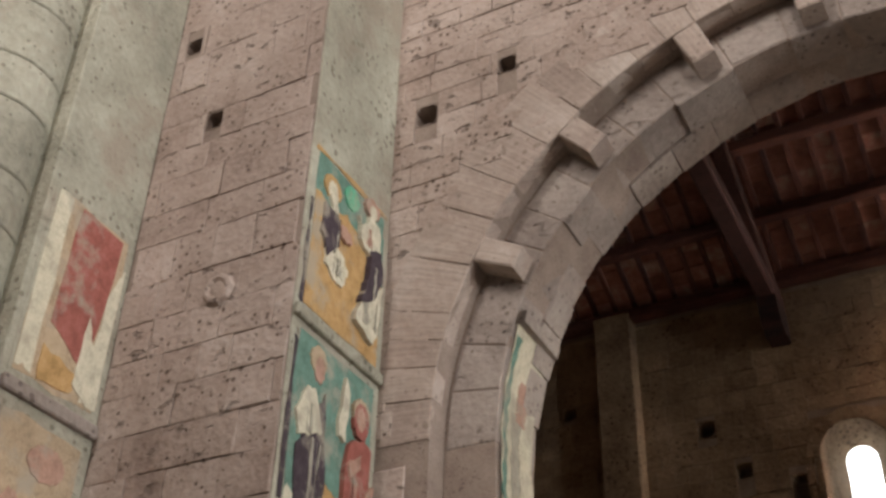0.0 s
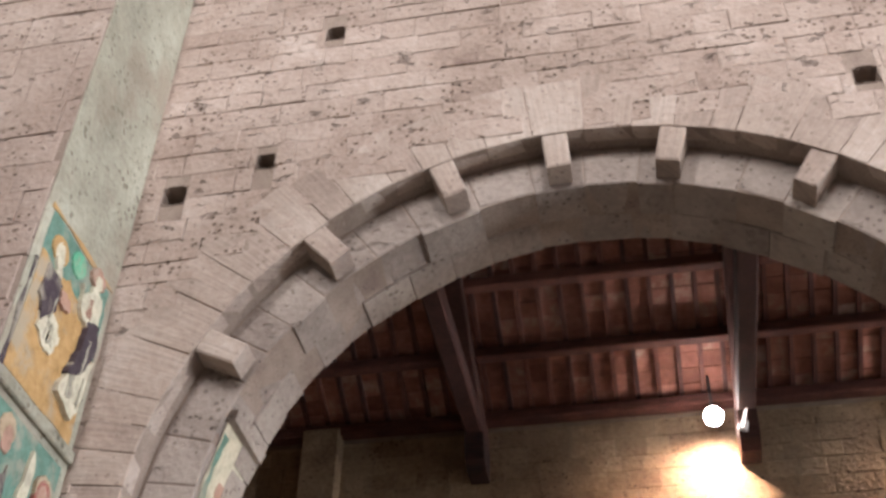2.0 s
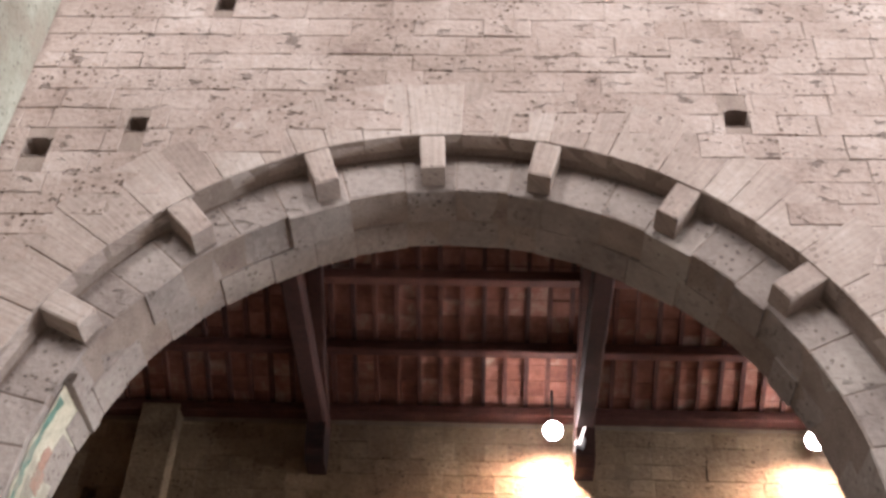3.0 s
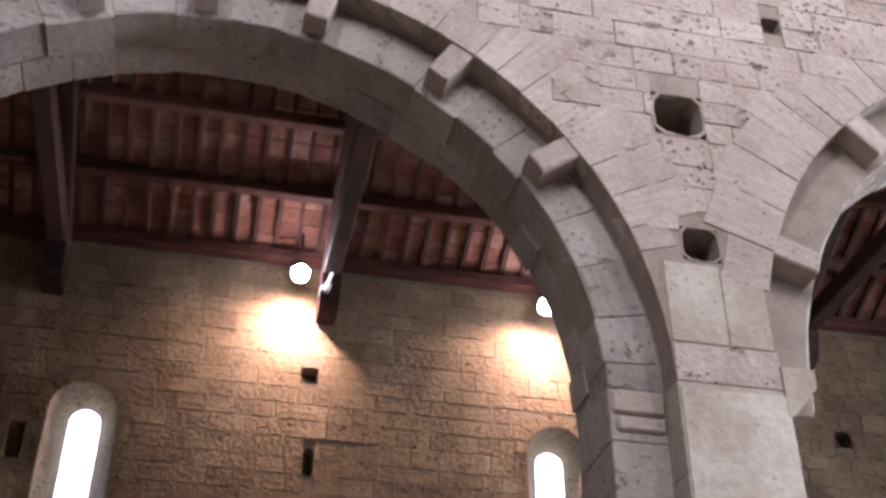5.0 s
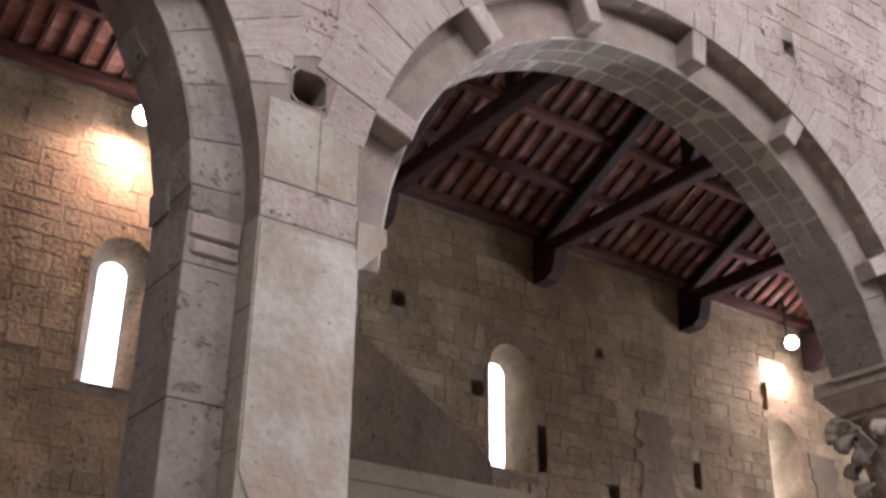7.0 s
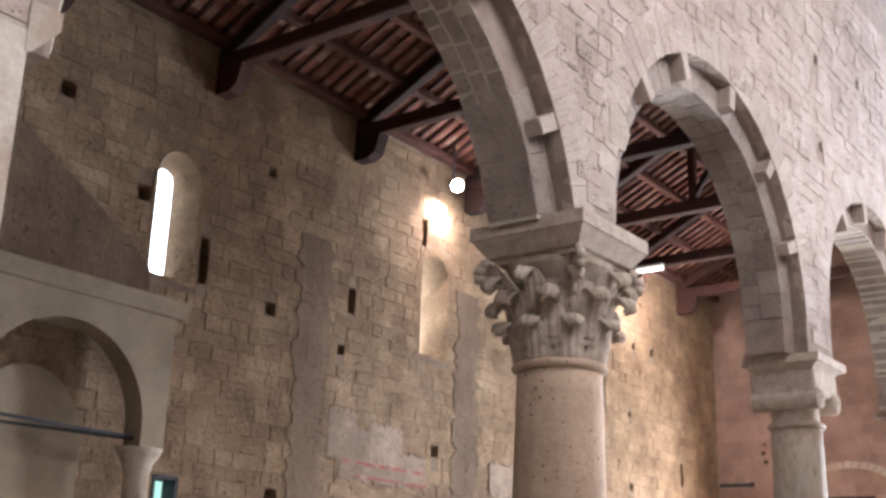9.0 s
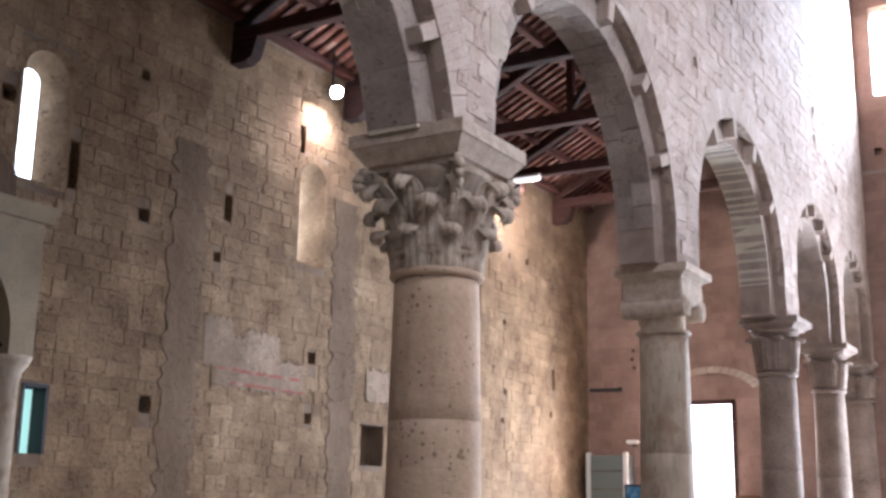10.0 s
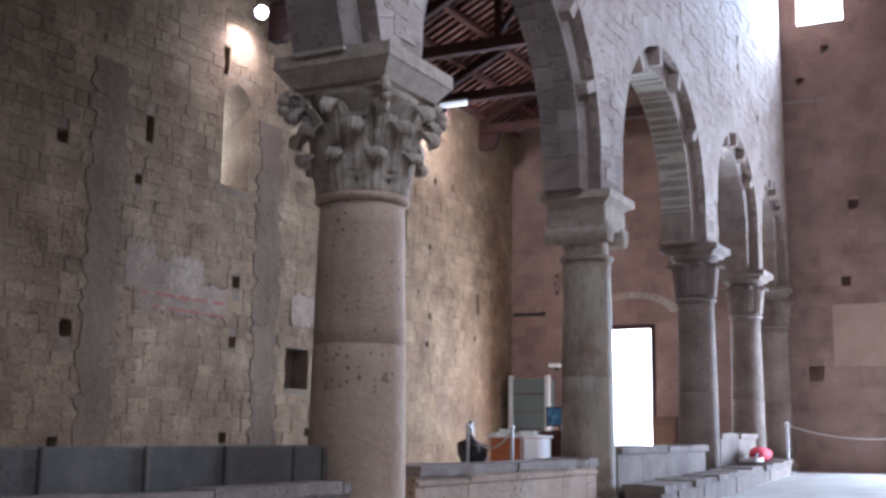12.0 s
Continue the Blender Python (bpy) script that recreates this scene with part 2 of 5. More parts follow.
def part(name, bm, material, parent=None, label="", smooth=False):
    me = finish(bm, name) if isinstance(bm, bmesh.types.BMesh) else bm
    if not me.materials:
        me.materials.append(material)
    if smooth:
        me.shade_smooth()
    ob = new(name, me)
    if parent is not None:
        ob.parent = parent
    if label:
        ob["label"] = label
    return ob


def thing(name, label, category, group="", kind=""):
    return tagged(new(name), label, category, group, kind)


def box(bm, a, b, bevel=0.0):
    """An axis-aligned box from corner a to corner b."""
    c = [(a[i] + b[i]) / 2 for i in range(3)]
    s = [abs(b[i] - a[i]) for i in range(3)]
    r = bmesh.ops.create_cube(bm, size=1, matrix=Matrix.Translation(c) @ Matrix.Diagonal((*s, 1)))
    if bevel:
        es = list({e for v in r["verts"] for e in v.link_edges})
        bmesh.ops.bevel(bm, geom=es, offset=bevel, segments=1, affect="EDGES")


def bar(bm, a, b, w, h, bevel=0.0):
    """A squared timber from a to b, w wide, h deep."""
    a, b = Vector(a), Vector(b)
    m = look((a + b) / 2, b)
    r = bmesh.ops.create_cube(bm, size=1, matrix=m @ Matrix.Diagonal((w, h, (b - a).length, 1)))
    if bevel:
        es = list({e for v in r["verts"] for e in v.link_edges})
        bmesh.ops.bevel(bm, geom=es, offset=bevel, segments=1, affect="EDGES")


def lathe(bm, profile, seg, at, wobble=0.0):
    """A turned form: profile of (radius, z)."""
    rings = []
    for r, z in profile:
        rings.append([bm.verts.new((at[0] + (r + wobble * noise.noise(Vector((i * 0.7, z * 1.3, at[0])))) * math.cos(2 * math.pi * i / seg), at[1] + r * math.sin(2 * math.pi * i / seg), at[2] + z)) for i in range(seg)])
    for a, b in zip(rings, rings[1:]):
        for i in range(seg):
            bm.faces.new((a[i], a[(i + 1) % seg], b[(i + 1) % seg], b[i]))
    bm.faces.new(rings[0][::-1])
    bm.faces.new(rings[-1])


def prism(bm, poly, y0, y1):
    """A polygon of (x, z) points drawn from y0 to y1."""
    a = [bm.verts.new((x, y0, z)) for x, z in poly]
    b = [bm.verts.new((x, y1, z)) for x, z in poly]
    n = len(poly)
    bm.faces.new(a)
    bm.faces.new(b[::-1])
    for i in range(n):
        bm.faces.new((a[i], b[i], b[(i + 1) % n], a[(i + 1) % n]))


def cut(ob, holes):
    """Boxes (a, b) cut out of a mesh object for good."""
    bm = bmesh.new()
    for a, b in holes:
        box(bm, a, b)
    tool = new("cutter", finish(bm, "cutter"))
    md = ob.modifiers.new("cut", "BOOLEAN")
    md.operation, md.object, md.solver = "DIFFERENCE", tool, "EXACT"
    dg = bpy.context.evaluated_depsgraph_get()
    me = bpy.data.meshes.new_from_object(ob.evaluated_get(dg))
    ob.modifiers.clear()
    old, ob.data = ob.data, me
    bpy.data.objects.remove(tool)
    bpy.data.meshes.remove(old)


rng = random.Random(7)

# unit stones, 1 x 1 on the face, worn edges; their front lies at depth 1 along -y


def unit_stone(seed):
    r = random.Random(seed)
    bm = bmesh.new()

    def j(k):
        return (r.random() - 0.5) * k
    c = 0.012
    front = [bm.verts.new((sx * (0.5 - c) + j(0.045), -1 + j(1.1), sz * (0.5 - c * 1.6) + j(0.085))) for sx, sz in ((-1, -1), (1, -1), (1, 1), (-1, 1))]
    rim = [bm.verts.new((sx * 0.5 + j(0.01), -0.2, sz * 0.5 + j(0.03))) for sx, sz in ((-1, -1), (1, -1), (1, 1), (-1, 1))]
    back = [bm.verts.new((sx * 0.5, 0.6, sz * 0.5)) for sx, sz in ((-1, -1), (1, -1), (1, 1), (-1, 1))]
    bm.faces.new(front)
    for a, b in ((rim, front), (back, rim)):
        for i in range(4):
            bm.faces.new((a[i], a[(i + 1) % 4], b[(i + 1) % 4], b[i]))
    return finish(bm, "stone")


STONES = [unit_stone(i) for i in range(10)]


def courses(u0, u1, z0, z1, h, w, holes=(), seed=1):
    """Stones of coursed masonry as (u, z, width, height), left out where holes (u0, u1, z0, z1) lie."""
    r = random.Random(seed)
    z, out = z0, []
    while z < z1 - 0.05:
        hh = min(h * r.uniform(0.85, 1.2), z1 - z)
        u = u0 - r.random() * w
        while u < u1:
            ww = w * r.uniform(0.55, 1.5)
            a, b = max(u, u0), min(u + ww, u1)
            u += ww
            if b - a < 0.06:
                continue
            spans = [(a, b)]
            for h0, h1, g0, g1 in holes:
                if g0 < z + hh - 0.01 and g1 > z + 0.01:
                    nxt = []
                    for s, e in spans:
                        if h1 <= s or h0 >= e:
                            nxt.append((s, e))
                        else:
                            if h0 - s > 0.05:
                                nxt.append((s, h0))
                            if e - h1 > 0.05:
                                nxt.append((h1, e))
                    spans = nxt
            for s, e in spans:
                out.append(((s + e) / 2, z + hh / 2, e - s, hh))
        z += hh
    return out


def lay(parent, stones, m, proud, near, material, joined, name="stone", gap=0.005):
    """Lay stones on a wall whose frame is m (x along it, z up, -y out of it): those near as parts, the rest in one mesh."""
    single = sorted((s for s in stones if near(s[0], s[1])), key=lambda s: (s[0], s[1]))[:300]
    chosen = set(single)
    for u, z, w, h in single:
        me = STONES[rng.randrange(10)]
        key = me.name.split(".")[0] + "_" + material.name + me.name[5:]
        own = bpy.data.meshes.get(key)
        if own is None:
            own = me.copy()
            own.name = key
            own.materials.append(material)
        ob = new(name, own)
        ob.parent = parent
        ob.matrix_basis = m @ Matrix.Translation((u, 0, z)) @ Matrix.Diagonal((w - gap, proud * rng.uniform(0.6, 1.5), h - gap, 1))
    verts, faces = [], []
    for u, z, w, h in stones:
        if (u, z, w, h) in chosen:
            continue
        me = STONES[rng.randrange(10)]
        k = len(verts)
        mm = m @ Matrix.Translation((u, 0, z)) @ Matrix.Diagonal((w - gap, proud * rng.uniform(0.6, 1.5), h - gap, 1))
        verts += [mm @ v.co for v in me.vertices]
        faces += [[k + i for i in p.vertices] for p in me.polygons]
    if verts:
        me = bpy.data.meshes.new("stonework")
        me.from_pydata(verts, [], faces)
        me.materials.append(joined)
        ob = new("stonework", me)
        ob.parent = parent
        tagged(ob, kind="stuff")


def holes_of(points, s=0.2):
    return [(x - s / 2 * k, x + s / 2 * k, z - s / 2 * k, z + s / 2 * k) for x, z, k in points]


# ---------------------------------------------------------------- arcade wall
# arches: centre x, centre z, lip radius, inner radius, spring z, angles of the dentils
ARCHES = [
    (-0.31, 4.96, 3.57, 3.13, LOW, (0.485, 0.86, 1.22, 1.51, 1.80, 2.16, 2.52)),
    (7.95, 4.95, 3.93, 3.48, 4.9, (0.355, 0.82, 1.25, 1.69, 2.12, 2.63)),
    (16.35, 6.10, 3.52, 3.05, 5.675, (0.75, 1.23, 1.77, 2.30, 2.75)),
    (24.30, 6.40, 3.15, 2.70, 5.495, (0.95, 1.45, 1.95, 2.50)),
    (31.00, 6.90, 2.35, 1.98, 5.695, (0.7, 1.15, 1.6, 2.05, 2.5)),
    (35.60, 7.20, 1.70, 1.38, 5.745, (0.7, 1.15, 1.6, 2.05, 2.5)),
]
REST = 5.675                    # top of the first column, on which the second arch ends
COLUMNS = [12.25, 20.4, 28.2, 33.6]


NAVE_HOLES = holes_of([(-4.02, 8.31, 1.2), (-3.19, 8.62, 0.95), (-2.67, 10.39, 1), (2.17, 8.78, 1.1), (3.57, 7.54, 2.3), (3.6, 6.2, 1.6), (4.64, 8.83, 1), (9.99, 9.32, 1), (13.71, 9.78, 1), (21.3, 9.95, 1), (21.33, 11.87, 1), (24.0, 12.38, 1), (31.4, 12.1, 1), (31.35, 11.25, 1), (33.76, 10.39, 1)])

def worn_hole(parent, hole, m, material, deep, seed):
    """A broken lip that rounds off a putlog hole; m is the wall's frame (x along it, z up, -y out of it)."""
    r = random.Random(seed)
    u0, u1, z0, z1 = hole
    cu, cz, hu, hz = (u0 + u1) / 2, (z0 + z1) / 2, (u1 - u0) / 2, (z1 - z0) / 2
    rim, lip = [], []
    for i in range(16):
        a = 2 * math.pi * (i + 0.5) / 16
        ca, sa = math.cos(a), math.sin(a)
        k = 1 / max(abs(ca), abs(sa))
        rim.append((cu + hu * ca * k * 1.03, cz + hz * sa * k * 1.03))
        q = min(k, 1.14 if hu > 0.15 else 1.3) * r.uniform(0.92, 1.0)
        lip.append((cu + hu * ca * q, cz + hz * sa * q))
    bm = bmesh.new()
    rows = [[bm.verts.new(m @ Vector((u, y, z))) for u, z in pts] for pts, y in ((rim, 0.02), (rim, -0.011), (lip, -0.008), (lip, deep))]
    for a, b in zip(rows, rows[1:]):
        for i in range(16):
            bm.faces.new((a[i], a[(i + 1) % 16], b[(i + 1) % 16], b[i]))
    bmesh.ops.recalc_face_normals(bm, faces=bm.faces)
    part("hole_lip", bm, material, parent)


wall_arcade = tagged(new("wall_arcade"), "tall tuff-block wall carried on round arches", "wall", kind="structure")
for which, y0, y1 in ((1, FACE, STEP), (0, STEP, BACK)):
    b_ = bmesh.new()
    edge, was = WEST, None
    for cx, cz, r1, r0, zs, nd in ARCHES:
        r = r1 if which else r0
        seg = 40
        pts = [(cx - r * math.cos(math.pi * i / seg), cz + r * math.sin(math.pi * i / seg)) for i in range(seg + 1)]
        if cx == ARCHES[1][0]:
            pts = [(x, max(z, REST)) if x > cx else (x, z) for x, z in pts]
        b_.faces.new([b_.verts.new((x, y0, z)) for x, z in ((edge, zs), (cx - r, zs), (cx - r, cz), (cx - r, TOP), (edge, TOP)) + (((edge, was),) if was and was > zs + 0.01 else ())])
        for (xa, za), (xb, zb) in zip(pts, pts[1:]):
            b_.faces.new([b_.verts.new((x, y0, z)) for x, z in ((xa, za), (xb, zb), (xb, TOP), (xa, TOP))])
        edge, was = cx + r, max(cz, REST) if cx == ARCHES[1][0] else cz
    b_.faces.new([b_.verts.new((x, y0, z)) for x, z in ((edge, 5.745), (END, 5.745), (END, TOP), (edge, TOP), (edge, was))])
    bmesh.ops.remove_doubles(b_, verts=b_.verts, dist=0.0005)
    geom = bmesh.ops.extrude_face_region(b_, geom=list(b_.faces))
    bmesh.ops.translate(b_, verts=[v for v in geom["geom"] if isinstance(v, bmesh.types.BMVert)], vec=(0, y1 - y0, 0))
    bmesh.ops.recalc_face_normals(b_, faces=b_.faces)
    core = part("wall_core", b_, M_MORTAR, wall_arcade)
    cut(core, [((a, y0 - (0.1 if which else 0.001), c), (b, y1 + 0.001 if which else BACK - 0.1, d)) for a, b, c, d in NAVE_HOLES])


def clear_of_arches(u, z, w, h, extra=0.02):
    for cx, cz, r1, r0, zs, nd in ARCHES:
        lo, hi = u - w / 2, u + w / 2
        if z - h / 2 < cz:
            if hi > cx - r1 - extra and lo < cx + r1 + extra and z + h / 2 < cz + r1:
                return False
        px, pz = min(max(cx, lo), hi), max(z - h / 2, cz)
        if math.hypot(px - cx, pz - cz) < r1 + extra:
            return False
    return True


def voussoir(bm, c, ra, rb, a0, a1, y0, y1, gap=0.008, worn=0.012, seed=0):
    """A wedge stone of a ring between two radii and angles."""
    r = random.Random(seed)
    g0, g1 = a0 + gap / ra, a1 - gap / ra
    ring = []
    for y, ins in ((y1, 0.0), (y0 + worn, 0.0), (y0, worn)):
        row = []
        for rad, ang in ((ra + ins, g0 + ins / ra), (rb - ins, g0 + ins / rb), (rb - ins, g1 - ins / rb), (ra + ins, g1 - ins / ra)):
            jj = (r.random() - 0.5) * 0.012
            row.append(bm.verts.new((c[0] - (rad + jj) * math.cos(ang), y + (r.random() - 0.5) * 0.006, c[1] + (rad + jj) * math.sin(ang))))
        ring.append(row)
    for a, b in zip(ring, ring[1:]):
        for i in range(4):
            bm.faces.new((a[i], a[(i + 1) % 4], b[(i + 1) % 4], b[i]))
    bm.faces.new(ring[-1])
    bm.faces.new(ring[0][::-1])
    bmesh.ops.recalc_face_normals(bm, faces=bm.faces)
    wedge = bm.loops.layers.uv.new("wedge")
    for f in bm.faces:
        for lp in f.loops:
            dx, dz = lp.vert.co.x - c[0], lp.vert.co.z - c[1]
            lp[wedge].uv = (math.atan2(dz, dx) * ra + lp.vert.co.y, math.hypot(dx, dz))


MIDS = [-4.4] + [(ARCHES[i][0] + ARCHES[i][2] + ARCHES[i + 1][0] - ARCHES[i + 1][2]) / 2 for i in range(5)] + [END - 0.05]
SIDES = [(ARCHES[i][0] - MIDS[i], MIDS[i + 1] - ARCHES[i][0]) for i in range(6)]


def build_arch(k, label):
    cx, cz, r1, r0, zs, nd = ARCHES[k]
    arch = thing("arch", label, "arch", "arcade arches")
    r = random.Random(50 + k)
    # face ring of thin combed voussoirs
    a = 0.0
    i = 0
    while a < math.pi - 0.02:
        step = r.uniform(0.22, 0.46) / r1
        b = min(math.pi, a + step)
        if math.pi - b < 0.04:
            b = math.pi
        bm = bmesh.new()
        mid = (a + b) / 2
        room = SIDES[k][0] if mid < math.pi / 2 else SIDES[k][1]
        if k == 1 and mid > 2 and cz + r1 * math.sin(a if mid < 1.6 else b) < REST:
            bm.free()
            a, i = b, i + 1
            continue
        if k in (0, 1) and cz + r1 * math.sin(mid) < 5.95 and (k == 1) == (mid < 1):
            bm.free()
            a, i = b, i + 1
            continue
        rb = min(r1 + r.uniform(0.60, 0.74), room / max(0.05, abs(math.cos(mid)) + 0.02))
        for h0, h1, g0, g1 in NAVE_HOLES:
            hx, hz, s = (h0 + h1) / 2 - cx, (g0 + g1) / 2 - cz, (h1 - h0) / 2
            dist = math.hypot(hx, hz)
            if dist - s > r1 and abs(math.atan2(hz, -hx) - mid) < (b - a) / 2 + 1.2 * s / dist:
                rb = min(rb, dist - 1.25 * s)
        if rb > r1 + 0.06:
            voussoir(bm, (cx, cz), r1, rb, a, b, FACE - r.uniform(0.010, 0.016), FACE + 0.15, gap=0.004, worn=0.006, seed=k * 97 + i)
        else:
            bm.free()
            a, i = b, i + 1
            continue
        part("voussoir", bm, M_VOUSSOIR, arch)
        a, i = b, i + 1
    # dentils standing out of the recess
    for j, mid in enumerate(nd):
        half = 0.115 / r1
        bm = bmesh.new()
        voussoir(bm, (cx, cz), r0 + 0.05, r1 + 0.02, mid - half, mid + half, FACE + 0.004, STEP + 0.1, gap=0.0, worn=0.014, seed=k * 131 + j)
        part("dentil", bm, M_VOUSSOIR, arch)
    # inner ring: face and soffit stones in two widths
    pale = k in (1, 3)
    if pale:
        bm = bmesh.new()
        hoop = [[bm.verts.new((cx - rr * math.cos(math.pi * q / 48), y, cz + rr * math.sin(math.pi * q / 48))) for rr, y in ((r0 - 0.017, STEP + 0.004), (r0 - 0.017, BACK + 0.004), (r0 + 0.3, BACK + 0.004), (r0 + 0.3, STEP + 0.004))] for q in range(46 if k == 1 else 49)]
        for ra, rb in zip(hoop, hoop[1:]):
            for q in range(4):
                bm.faces.new((ra[q], ra[(q + 1) % 4], rb[(q + 1) % 4], rb[q]))
        bm.faces.new(hoop[0])
        bm.faces.new(hoop[-1])
        bmesh.ops.recalc_face_normals(bm, faces=bm.faces)
        part("mortar_bed", bm, M_LIGHTMORTAR, arch, "pale mortar")
    third = (BACK - STEP) / 3
    if k == 1:
        strips = ((STEP - 0.012, STEP + third, 0.40), (STEP + third, STEP + 2 * third, 0.36), (STEP + 2 * third, BACK + 0.008, 0.36))
    elif k == 3:
        strips = ((STEP - 0.012, BACK + 0.008, 0.20),)
    else:
        strips = ((STEP - 0.012, STEP + 0.38, 0.42), (STEP + 0.38, BACK + 0.008, 0.36))
    for lo, hi, n0 in strips:
        a, i = 0.0, 0
        while a < (2.5 if k == 1 else math.pi - 0.02):
            step = r.uniform(0.7, 1.4) * n0 / r0
            b = min(math.pi, a + step)
            if math.pi - b < 0.04:
                b = math.pi
            if k == 1 and b > 2 and cz + r0 * math.sin(b) < REST:
                if cz + r0 * math.sin(a) < REST + 0.05:
                    break
                b = math.pi - math.asin((REST - cz) / r0)
            bm = bmesh.new()
            voussoir(bm, (cx, cz), r0 - (r.uniform(-0.012, 0.035) if k == 0 else r.uniform(0.018, 0.026)), r0 + 0.42, a, b, lo + (0.016 if pale else 0.002), hi - (0.016 if pale else 0.002), gap=(0.034 if k == 3 else 0.019) if pale else (0.012 if k == 2 else 0.004), worn=0.010, seed=k * 53 + i + int(lo * 100))
            part("soffit_stone", bm, M_GREY, arch)
            a, i = b, i + 1
    if k == 1:
        for j, (a, b) in enumerate(((2.50, 2.72), (2.72, math.pi - math.asin((REST - cz) / r0)))):
            bm = bmesh.new()
            voussoir(bm, (cx, cz), r0 - 0.030, r0 + 0.42, a, b, STEP - 0.016, BACK + 0.010, gap=0.004, worn=0.012, seed=700 + j)
            part("springer", bm, M_GREY, arch, "large plain springer stone")
    return arch


ARCH_LABELS = ["round stone arch with dentils, chipped, beside the frescoed pier", "round stone arch with dentils and pale mortar joints", "stilted round stone arch with worn dentils", "round stone arch of narrow striped stones", "small round stone arch with dentils", "smallest round stone arch beside the end wall"]
for k_ in range(6):
    build_arch(k_, ARCH_LABELS[k_])

# ---------------------------------------------------------------- pier between the first two arches
pier = thing("pier", "square pier of smooth pale stone blocks with a corbel", "pier")
r_ = random.Random(3)
z_ = LOW
while z_ < 4.95:
    hh_ = min(r_.uniform(0.45, 0.75), 4.95 - z_)
    bm_ = bmesh.new()
    box(bm_, (3.255, FACE - 0.012, z_ + 0.0015), (4.13, BACK, z_ + hh_ - 0.0015), 0.004)
    part("pier_block", bm_, M_PIER, pier)
    z_ += hh_
z_ = LOW
while z_ < 4.95:
    hh_ = min(r_.uniform(0.5, 1.1), 4.985 - z_)
    bm_ = bmesh.new()
    box(bm_, (ARCHES[0][0] + ARCHES[0][3] - 0.008, STEP - 0.004, z_ + 0.002), (3.253, BACK - 0.004, z_ + hh_ - 0.002), 0.008)
    part("jamb_block", bm_, M_GREY, pier)
    z_ += hh_
for xa_, xb_, za_, zb_, m_ in ((3.26, 4.10, 4.955, 5.28, M_STONE), (3.26, 3.72, 5.285, 6.0, M_PIER), (3.725, 4.08, 5.285, 5.98, M_PIER)):
    bm_ = bmesh.new()
    box(bm_, (xa_, FACE - 0.014, za_), (xb_, FACE + 0.1, zb_ - 0.004), 0.006)
    part("pier_block", bm_, m_, pier)
bm_ = bmesh.new()
rc_ = random.Random(44)
edge_ = [(3.275 + 0.85 * q / 14, 2.60 + 0.45 * max(0.0, 1 - q / 4) ** 1.4 + rc_.uniform(-0.04, 0.04)) for q in range(15)]
prism(bm_, edge_ + [(4.12, 4.90), (3.275, 4.90)], FACE - 0.024, FACE - 0.01)
bmesh.ops.recalc_face_normals(bm_, faces=bm_.faces)
part("plaster_coat", bm_, M_PALECOAT, pier, "pale thin plaster with a broken lower edge")
bm_ = bmesh.new()
prism(bm_, [(4.10, 4.74), (4.14, 4.74), (4.37, 5.0), (4.37, 5.15), (4.10, 5.15)], FACE - 0.03, BACK)
part("corbel", bm_, M_PIER, pier, "projecting stone corbel")

bm_ = bmesh.new()
prism(bm_, [(12.70, 7.05), (13.12, 7.05), (13.28, 7.35), (13.1, 7.6), (12.70, 7.6)], FACE - 0.02, BACK - 0.1)
part("corbel", bm_, M_PIER, wall_arcade, "projecting stone corbel over the column")

for za_, zb_, xa_ in ((4.62, 4.74, 2.86), (4.76, 4.95, 2.83)):
    bm_ = bmesh.new()
    box(bm_, (xa_, STEP - 0.035, za_), (3.24, STEP + 0.05, zb_), 0.02)
    part("chipped_slab", bm_, M_VOUSSOIR, pier)

# ---------------------------------------------------------------- columns


